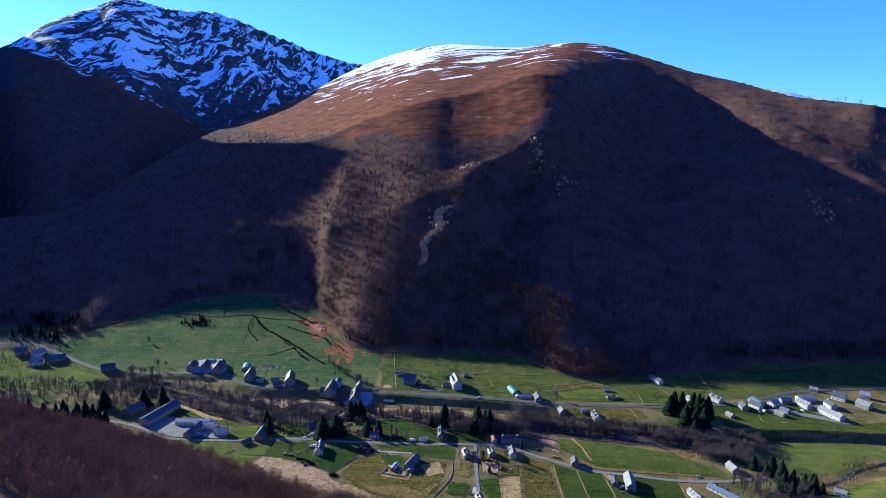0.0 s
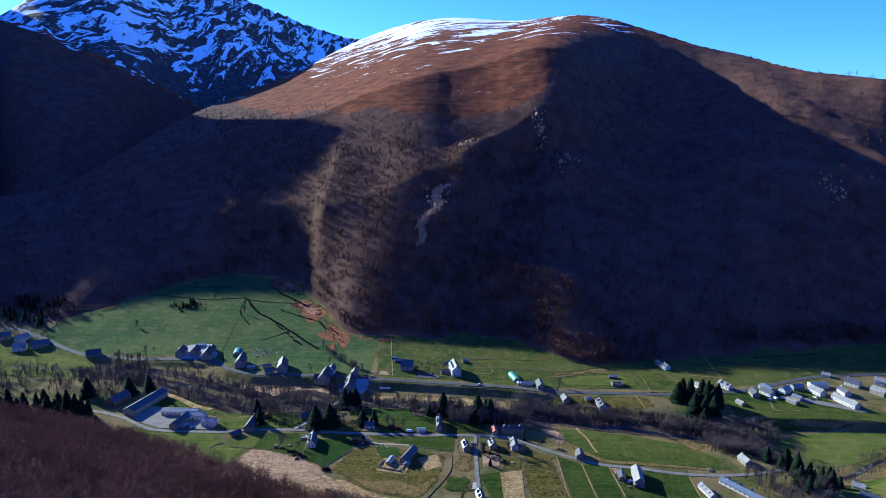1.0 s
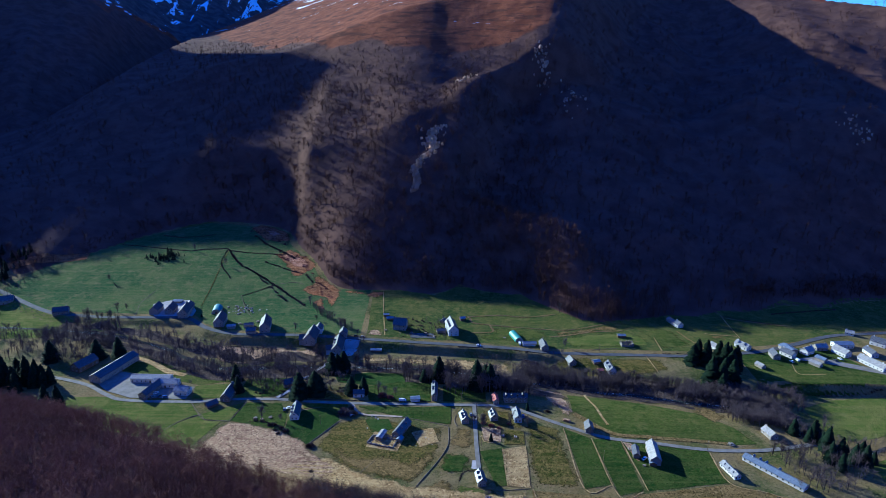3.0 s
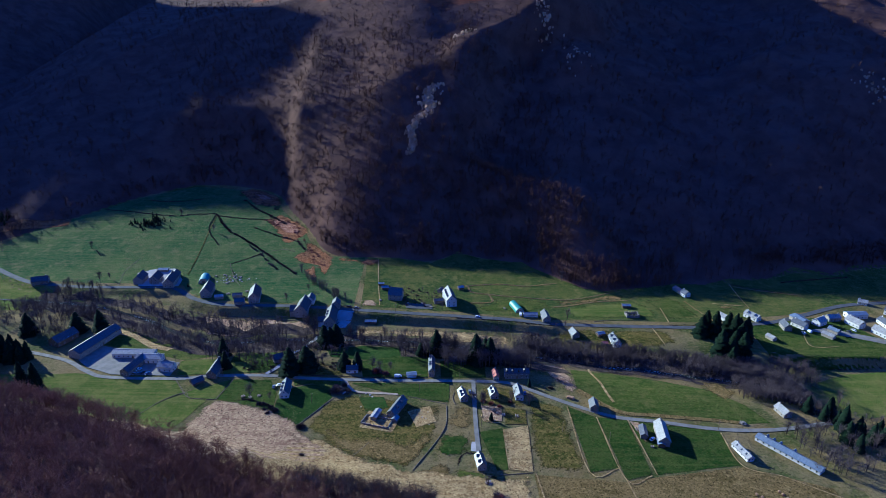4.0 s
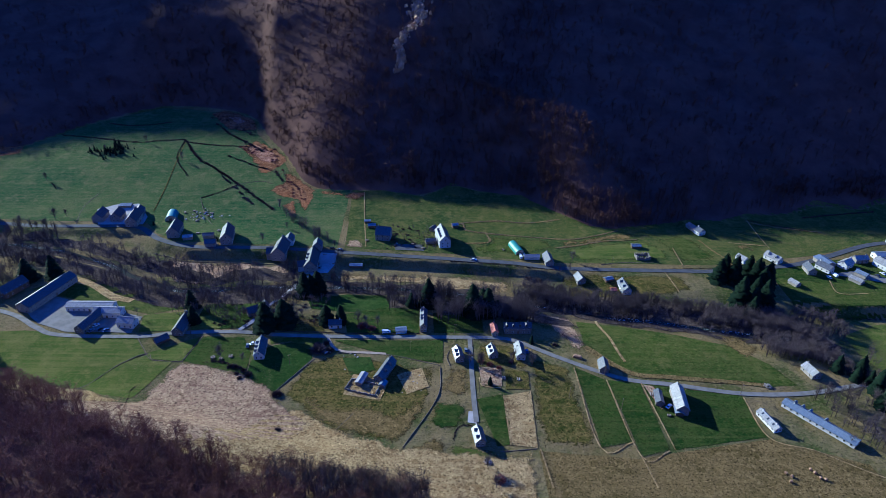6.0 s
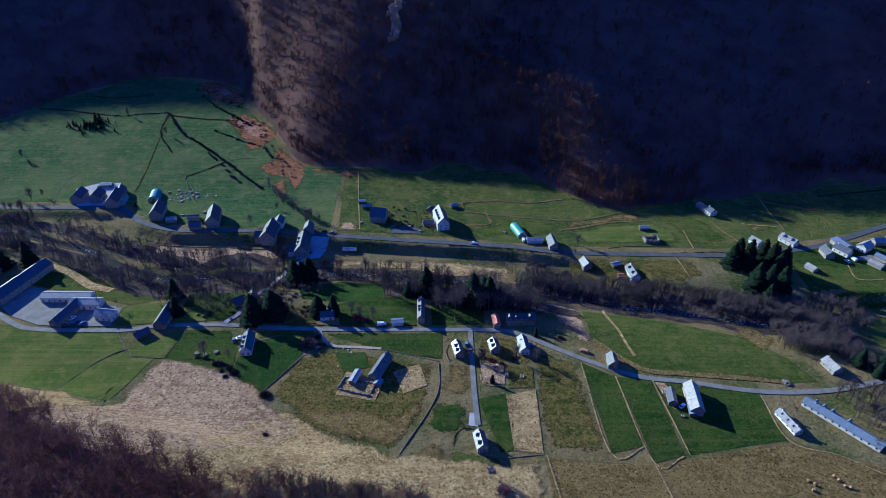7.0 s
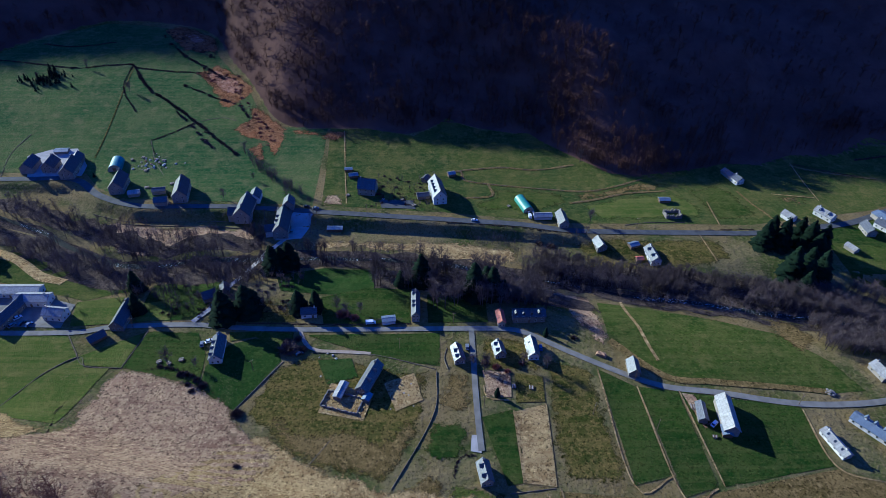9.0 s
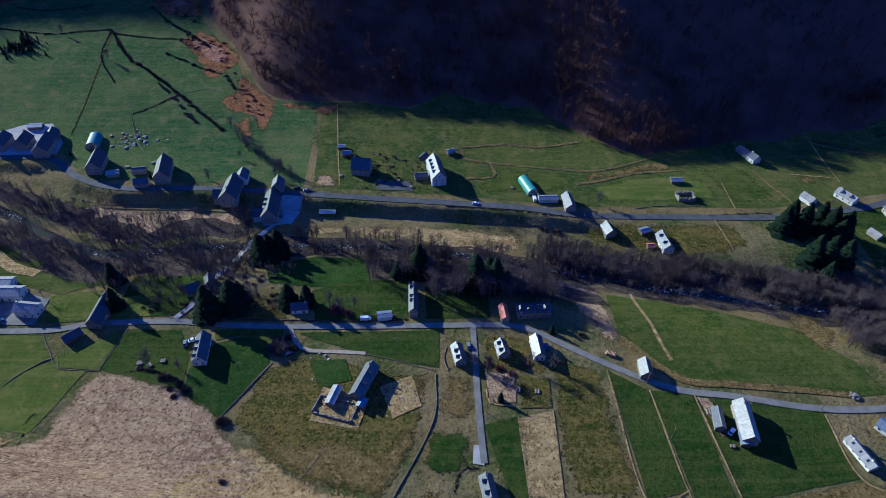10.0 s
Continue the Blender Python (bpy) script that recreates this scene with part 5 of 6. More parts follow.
BARE = [(-124, 598), (-300, 634), (-110, 622), (-84, 600), (-68, 592), (121, 646), (112, 572), (-115, 453), (-102, 452), (-294, 640), (-340, 700), (-312, 760), (-280, 780), (-232, 742),
        (63, 448), (52, 449), (34, 449), (28, 451), (33, 446), (213, 470), (245, 462), (31, 374), (34, 362), (-35, 486), (-40, 489), (-28, 488)]
plant(make_tree("bare_tree", "bare", 8.5, 210, "leafless broadleaf tree in the pasture", "tree", "lone bare trees"), BARE, 8, 0.3)


def bush(seed, shoots=260):
    r = np.random.RandomState(seed)
    a, e = r.uniform(0, 2 * math.pi, shoots), np.arcsin(r.uniform(0.05, 1, shoots))
    k = r.uniform(0.35, 1, shoots)
    tip = np.c_[np.cos(a) * np.cos(e) * k, np.sin(a) * np.cos(e) * k, np.sin(e) * k * 0.8]
    return blades(tip * r.uniform(0.1, 0.6, (shoots, 1)) + r.normal(0, 0.05, (shoots, 3)) * [1, 1, 0.2], tip, np.full(shoots, 0.075), r)


BUSH = [bush(300 + k) for k in range(4)]
M_HEDGE = mat_twigs("hedge_twigs", (0.06, 0.045, 0.035), (0.12, 0.08, 0.06))
M_SHRUB = mat_twigs("red_shrub", (0.16, 0.06, 0.05), (0.24, 0.1, 0.08))


def bush_thing(x, y, size, seed, twigs, label):
    ob = new("bush")
    ob.location = (x, y, ground_at(x, y) - 0.1)
    v, f = bush(seed, 900)
    mesh_object("crown", v * size, f, twigs, False, ob)
    bm = bmesh.new()
    for k in range(5):
        a = k * 1.3
        bmesh.ops.create_cone(bm, cap_ends=True, segments=5, radius1=0.06, radius2=0.02, depth=size * 0.7,
                              matrix=Matrix.Translation((math.cos(a) * 0.2, math.sin(a) * 0.2, size * 0.3)) @ pose(0, 0, 0, 20 * math.sin(a), 20 * math.cos(a), 0))
    part("stem", bm, M_BARK, ob)
    tagged(ob, label, "bush", "bushes")


for n, (x, y, size, twigs, label) in enumerate([
    (-77, 424, 4.0, M_HEDGE, "dark bare thorn bush on the field wall"), (-71, 397, 2.4, M_HEDGE, "small dark thorn bush in rough grass"),
    (-61, 462, 6.5, M_TWIG, "broad bare bush beside the track"), (-54, 462, 3.5, M_HEDGE, "bare bush beside the track"), (-37, 486, 4.5, M_SHRUB, "big reddish bare bush in a garden"),
    (-31, 484, 3.5, M_SHRUB, "reddish bare bush in a garden"), (34, 452, 2.6, M_SHRUB, "reddish shrub beside the lane"), (39, 449, 2.8, M_SHRUB, "reddish shrub in front of a house"),
    (44, 446, 2.4, M_SHRUB, "reddish shrub in a garden"), (51, 451, 2.2, M_SHRUB, "pinkish shrub beside a house"), (-108, 447, 2.6, M_HEDGE, "dark bush on a field wall"),
    (-96, 440, 3.0, M_HEDGE, "dark bush in the field corner"), (-100, 437, 2.4, M_HEDGE, "dark bush in the field corner"), (-103, 441, 2.2, M_HEDGE, "dark scrubby bush by the paddock"),
    (80, 468, 2.5, M_HEDGE, "dark bush by the road"), (-37, 487, 4.6, M_TWIG, "large rounded purple-grey bush by the road"), (-62, 467, 3.6, M_HEDGE, "big bare bush at the farm track"), (-57, 469, 3.0, M_HEDGE, "bare bush at the farm track"), (-105, 447, 2.6, M_HEDGE, "brown thicket at the top of the bracken"), (-100, 444, 2.2, M_HEDGE, "low brown thicket above the bracken"), (84, 552, 4.0, M_HEDGE, "bare bush on the bank"), (77, 555, 3.6, M_HEDGE, "dark bush on the bank"), (104, 449, 2.0, M_HEDGE, "low hedge bush by the barn"),
    (31.5, 377, 2.6, M_BLOSSOM, "small tree in white blossom below the house"), (36, 366, 4.2, M_SHRUB, "reddish bare tree at the field's foot"),
]):
    bush_thing(x, y, size, 320 + n, twigs, label)


# ---- hedges, walls and fences ----
def hedge(points, size, label, gap=0.0, twigs=M_HEDGE):
    line = smooth_line(points, size * 0.42)
    keep = rng.rand(len(line)) > gap
    line = line[keep] + rng.normal(0, size * 0.2, (keep.sum(), 2))
    ob = scatter("hedge", BUSH, on_ground(line[:, 0], line[:, 1], 0.1), rng.uniform(0.4, 0.95, len(line)) * size, twigs, label, "hedge", rng)
    return ob


hedge([(-369, 793), (-336, 788), (-291, 779), (-266, 784), (-243, 787)], 1.9, "dark bare hedge across the hillside pasture", 0.1)
hedge([(-243, 787), (-239, 748), (-218, 712)], 1.5, "thin hedge down the pasture", 0.2)
hedge([(-243, 787), (-220, 749), (-195, 725), (-175, 705), (-127, 654)], 2.6, "thick dark hedge running down the pasture", 0.05)
hedge([(-169, 696), (-184, 681), (-195, 673)], 1.6, "low hedge across the pasture", 0.15)
hedge([(-333, 823), (-313, 818), (-293, 820), (-272, 828)], 1.9, "dark hedge at the top of the pasture", 0.1)
hedge([(-238, 781), (-209, 775), (-175, 772), (-153, 764)], 1.9, "dark hedge running to the woods", 0.1)
hedge([(-194, 670), (-174, 633)], 0.9, "thin line of bushes below the hedge", 0.5)
hedge([(-334, 697), (-324, 685)], 1.0, "short piece of old hedge", 0.2)
hedge([(-186, 712), (-170, 692), (-148, 664)], 2.6, "loose hedge of bare grey bushes", 0.4, M_TWIG)
spot = np.c_[rng.uniform(-508, -448, 60), rng.uniform(698, 760, 60)]
scatter("copse", SPRUCE, on_ground(*spot.T), rng.uniform(7, 13, len(spot)), M_CONIFER, "dark conifers round the far hamlet", "trees", rng)
spot = np.c_[rng.normal(-304, 8, 60), rng.normal(760, 7, 60)]
scatter("copse", SPRUCE, on_ground(*spot.T), rng.uniform(3, 6.5, len(spot)), M_CONIFER, "dark dense clump of conifers in the far pasture", "trees", rng)
spot = np.c_[rng.uniform(-124, -74, 46), rng.normal(0, 2.2, 46)]
spot[:, 1] += np.interp(spot[:, 0], [-122, -108, -93, -76], [658, 635, 618, 603])
scatter("tree_row", TREE_NEAR, on_ground(*spot.T), rng.uniform(6, 11, len(spot)), M_TWIG, "row of tall bare trees down the pasture", "trees", rng)
spot = np.c_[rng.uniform(-28, 12, 60), rng.uniform(588, 628, 60)]
spot = spot[np.hypot((spot[:, 0] - 15) / 9, (spot[:, 1] - 602) / 13) > 1]
scatter("garden_shrubs", BUSH, on_ground(*spot.T), rng.uniform(0.8, 2.4, len(spot)), M_HEDGE, "dark bare shrubs in the gardens above the road", "shrubs", rng)
spot = np.c_[rng.uniform(-130, -66, 70), rng.uniform(482, 512, 70)]
scatter("garden_shrubs", BUSH, on_ground(*spot.T), rng.uniform(0.8, 2.6, len(spot)), M_HEDGE, "dark shrubs and hedges in the hamlet gardens", "shrubs", rng)
spot = np.c_[rng.uniform(-232, -176, 46), rng.uniform(-8, 8, 46)]
spot[:, 1] += np.interp(spot[:, 0], [-232, -176], [848, 805])
scatter("scrub", BUSH, on_ground(*spot.T), rng.uniform(1, 2.6, len(spot)), M_HEDGE, "dark scrub scattered in the bracken", "shrubs", rng)
spot = np.c_[rng.uniform(-185, -100, 90), rng.uniform(-12, 9, 90)]
spot[:, 1] += np.interp(spot[:, 0], [-185, -150, -128, -100], [775, 762, 706, 668])
scatter("scrub", BUSH, on_ground(*spot.T), rng.uniform(0.8, 2.4, len(spot)), M_SHRUB, "russet scrub at the foot of the woods", "shrubs", rng)
hedge([(-222, 826), (-200, 800), (-180, 782), (-160, 762)], 3.0, "dark scrub among the bracken", 0.35)
hedge([(-190, 752), (-165, 735), (-140, 722), (-130, 705)], 2.6, "rusty scrub at the foot of the woods", 0.4)
hedge([(278, 645), (300, 635), (323, 627)], 1.3, "dark low hedge below the woods", 0.1)
hedge([(330, 650), (362, 656), (400, 662)], 2.0, "dark hedge above the far village", 0.1)
hedge([(20, 571), (60, 566), (98, 559)], 1.2, "low dark hedge along the road", 0.3)
hedge([(-88, 481), (-60, 480), (-30, 479), (-2, 479.5)], 1.0, "clipped dark hedge beside the road")
hedge([(16, 391), (17, 397), (20, 401), (25, 401)], 1.2, "dark curved hedge round a house")
# this scrub is added to darken the bank where the terrace slope is shaded
hedge([(262, 512), (285, 508), (312, 507), (345, 511)], 2.0, "dark scrub added for the shade on the river terrace's bank", 0.3)
hedge([(-122, 452), (-114, 451), (-104, 447), (-95, 441)], 2.4, "dark red-brown thicket above the bracken", 0.1)
hedge([(-139, 382), (-148, 406), (-155, 425), (-152, 432)], 1.1, "loose line of dark scrub beside the bracken", 0.45)
hedge([(-163, 447), (-156, 449), (-150, 447), (-146, 443)], 0.9, "scattered low green-brown bushes in the paddock", 0.5)
hedge([(-8, 610), (-20, 614), (-24, 603)], 1.1, "bare garden hedge behind the square house", 0.3)
hedge([(176, 560), (200, 562), (214, 562)], 1.2, "dark hedge along the road", 0.2)


def stone_wall(points, tall, thick, label, rough=0.25):
    """A dry-stone wall: a tapering section with an uneven top."""
    line = smooth_line(points, 1.2)
    n = sideways(line)
    r = np.random.RandomState(int(abs(points[0][0] * 7 + points[0][1])))
    top = tall * (1 + rough * (fractal(np.arange(len(line)) / 3.0, np.zeros(len(line)) + points[0][0], 3) - 0.5) * 2)
    z = height(line[:, 0], line[:, 1])
    rows = []
    for side, up in ((-0.6, -0.2), (-0.5, 0.5), (-0.38, 1.0), (0.38, 1.0), (0.5, 0.5), (0.6, -0.2)):
        p = line + n * (side * thick * (1 + r.uniform(-0.15, 0.15, (len(line), 1))))
        rows.append(np.c_[p, z + np.where(up > 0, up * top * (1 + r.uniform(-0.08, 0.08, len(line))), up)])
    verts = np.stack(rows, 1).reshape(-1, 3)
    i, j = np.meshgrid(np.arange(len(line) - 1), np.arange(5), indexing="ij")
    faces = np.stack([i * 6 + j, i * 6 + j + 1, (i + 1) * 6 + j + 1, (i + 1) * 6 + j], -1).reshape(-1, 4)
    return tagged(mesh_object("stone_wall", verts, faces, M_STONE), label, "wall", "field walls")


for points, tall, label in [
    ([(-182, 426), (-171, 448), (-159, 459), (-154, 453)], 0.9, "low dry-stone wall between pastures"),
    ([(-170, 474), (-162, 463), (-154, 453.5), (-136, 451.5)], 0.9, "dry-stone wall round the paddock"),
    ([(-136.5, 452), (-132, 476)], 0.8, "dry-stone wall between two paddocks"),
    ([(-79, 426), (-62, 454.5)], 1.0, "dry-stone wall beside the bright meadow"),
    ([(10.5, 447), (8.5, 422), (-9, 386)], 1.1, "tumbled dry-stone wall down the pasture"),
    ([(-49, 460), (-21, 458.5), (10, 448.5)], 0.7, "low wall along the farm track"),
    ([(-44, 396), (-35, 410)], 0.7, "fallen wall in the rough pasture"),
    ([(-92, 403), (-79, 417)], 0.7, "fallen wall on the bracken slope"),
    ([(-72, 373), (-62, 386)], 0.6, "low fallen wall in dry grass"),
    ([(-91, 400), (-80, 391)], 0.6, "low bank of stones in dry grass"),
    ([(30, 634), (41, 636), (63, 639), (87, 636), (116, 643)], 1.0, "dry-stone wall below the woods"),
    ([(23, 631), (33, 633), (35, 622), (51, 617), (80, 612), (109, 608), (124, 609), (141, 615), (161, 624)], 1.1, "long dry-stone wall across the upper pasture"),
    ([(51, 616), (52, 602), (33, 599)], 0.9, "wall round a small field"),
    ([(103, 593), (120, 597), (144, 605), (172, 608)], 0.9, "tumbled wall in the upper pasture"),
    ([(276, 643), (286, 637), (307, 630), (332, 624)], 1.0, "dark dry-stone wall in the upper pasture"),
    ([(133, 567.5), (148, 570), (173, 570)], 0.9, "low wall above the valley road"),
    ([(-183, 577), (-161, 575), (-134, 574), (-108, 572)], 1.2, "retaining wall on the river bank"),
    ([(-195, 674), (-186, 652), (-181, 642), (-172, 628)], 0.9, "thin field wall down to the houses"),
    ([(-280, 626), (-287, 655), (-284, 680)], 0.8, "thin field wall above the road"),
    ([(-170, 697), (-150, 704), (-138, 700)], 0.8, "short field wall across the hedge"),
    ([(-75, 418), (-64, 406), (-52, 396), (-30, 384), (-20, 373)], 0.8, "tumbled wall between rough pasture and dry grass"),
    ([(-68, 364), (-61, 381)], 0.8, "dark fallen wall in dry grass"),
    ([(-52, 382), (-45, 390)], 0.7, "short fallen wall in dry grass"),
    ([(-89, 368), (-80, 388)], 0.8, "low fallen wall on the tan slope"),
    ([(38, 383.5), (56, 385.5)], 0.7, "low wall at the foot of the strips"),
    ([(-20, 483), (-6, 483)], 0.8, "garden wall beside the road"),
    ([(-205, 588), (-180, 580), (-150, 579), (-105, 579)], 1.0, "retaining wall below the road"),
    ([(16, 462), (14.5, 455), (16, 448.5)], 1.0, "curved garden wall beside a house"),
]:
    stone_wall(points, tall * 0.36, 0.36, label, 0.55)
    if "upper" in label or "small field" in label or "below the woods" in label:
        ribbon("verge", points, 1.9, M_FIELD["dry"], "tan uncut grass along a field wall", "grass", 0.28, 0.5)

POST = bpy.data.meshes.new("post")
bm = bmesh.new()
bmesh.ops.create_cone(bm, cap_ends=True, segments=6, radius1=0.09, radius2=0.07, depth=1.3, matrix=Matrix.Translation((0, 0, 0.55)))
bm.to_mesh(POST)
bm.free()
POST.materials.append(M_WOOD)


def fence(points, label, verge=0.65):
    """Posts and two wires, with a strip of uncut dry grass along it."""
    ribbon("verge", points, verge, M_FIELD["brown"], "strip of uncut tan grass under the fence", "grass", 0.28, 0.5)
    ob = new("fence")
    tagged(ob, label, "fence", "field fences")
    line = np.array(points, float)
    legs = np.hypot(*np.diff(line, axis=0).T)
    total = legs.sum()
    spots = []
    for d in np.arange(0, total, 3.5):
        k = min(np.searchsorted(np.cumsum(legs), d), len(legs) - 1)
        f = (d - (np.cumsum(legs)[k] - legs[k])) / legs[k]
        spots.append(line[k] * (1 - f) + line[k + 1] * f)
    spots = np.array(spots)
    z = height(spots[:, 0], spots[:, 1])
    for (x, y), q in zip(spots, z):
        post = new("post", POST)
        post.parent = ob
        post.matrix_local = Matrix.Translation((x, y, q)) @ pose(0, 0, 0, rng.uniform(-4, 4), rng.uniform(-4, 4), 0)
    for up in (0.6, 1.05):
        curve = bpy.data.curves.new("wire", "CURVE")
        curve.dimensions, curve.bevel_depth = "3D", 0.012
        spline = curve.splines.new("POLY")
        spline.points.add(len(spots) - 1)
        for p, (x, y), q in zip(spline.points, spots, z):
            p.co = (x, y, q + up, 1)
        curve.materials.append(M_STONE)
        wire = new("wire", curve)
        wire.parent = ob


for points in [
    [(44, 423.5), (43.8, 388)], [(59, 427), (56.3, 386)], [(87, 447), (87.6, 386), (105, 390)], [(103, 436), (106, 380.5), (121, 384)],
    [(121.8, 433), (124, 384.5)], [(174.4, 422), (174.4, 392.5), (193, 384), (208, 373), (225, 362)], [(58, 385), (60, 362)], [(106, 380), (108, 362)],
    [(32, 438), (33, 431), (43, 429)], [(-53, 686), (-49, 640), (-44, 592)], [(278, 645), (275, 612), (274, 595)], [(177, 556), (178, 530)],
    [(294, 546), (291, 529), (312, 529)], [(196, 594), (194, 566)], [(245, 604), (273, 599)],
]:
    fence(points, "post and wire fence between pastures")

# cart tracks worn into the meadows
for points, width, label in [
    ([(97.5, 466), (118, 442.5), (140, 438.5), (177, 434), (192, 431.5)], 3.6, "tan grass bank beside the road"),
    ([(113, 500), (115, 480), (116, 466), (118, 452)], 1.6, "worn cart track across the meadow"),
    ([(-57, 475), (-53, 466), (-47, 461.5), (-30, 460), (-21, 459)], 1.8, "pale earth track to the farm"),
    ([(-241, 783), (-238, 748), (-232, 700), (-227, 650)], 0.8, "trodden path down the hillside pasture"),
    ([(222, 608), (224, 600), (226, 591), (231, 577), (232, 562)], 1.5, "worn grass lane up to the barn"),
    ([(-250, 545), (-225, 535), (-205, 520), (-190, 515)], 7.0, "pale bare ground behind the works"),
]:
    ribbon("track", points, width, M_FIELD["dry"] if "grass" in label else M_FIELD["olive"] if "trodden" in label else M_GRAVEL if "lane" in label else M_EARTH if "earth" in label else M_FIELD["brown"], label, "track", 0.28, 0.4)


# ---- small buildings and loose things ----
def arched_shed(x, y, turn, length, width, tall, material, label):
    """A half-round sheet-covered shed."""
    base = new("arched_shed")
    base.matrix_world = pose(x, y, ground_at(x, y) - 0.1, 0, 0, turn)
    tagged(base, label, "shed")
    arc = [(math.cos(a) * width / 2, 0.8 + math.sin(a) * (tall - 0.8)) for a in np.linspace(0, math.pi, 15)]
    inner = [(q * 0.96, z - 0.12) for q, z in arc][::-1]
    part("roof", prism([(width / 2, -0.4)] + arc + [(-width / 2, -0.4), (-width / 2 * 0.96, -0.4)] + inner[::1] + [(width / 2 * 0.96, -0.4)], -length / 2, length / 2), material, base)
    for side in (-1, 1):
        xs = side * (length / 2 - 0.3)
        part("end_wall", prism([(width / 2 * 0.95, -0.4)] + [(q * 0.955, z - 0.13) for q, z in arc] + [(-width / 2 * 0.95, -0.4)], xs - 0.06, xs + 0.06), M_CREAM, base)
        part("door", one_box((xs + side * 0.07 - 0.03, -1.2, 0), (xs + side * 0.07 + 0.03, 1.2, 2.3)), M_WOOD, base)
    for k in range(1, 7):
        xs = -length / 2 + length * k / 7
        ring = [(q * 1.008, z + 0.03) for q, z in arc]
        part("rib", prism(ring + [(q, z) for q, z in arc][::-1], xs - 0.05, xs + 0.05), material, base)


arched_shed(72, 590, 105, 16, 7, 4.2, M_GREEN, "arched farm shed covered in green sheeting")
arched_shed(-208, 640, 100, 14, 8.5, 4.8, M_TEAL, "arched farm shed covered in teal sheeting")

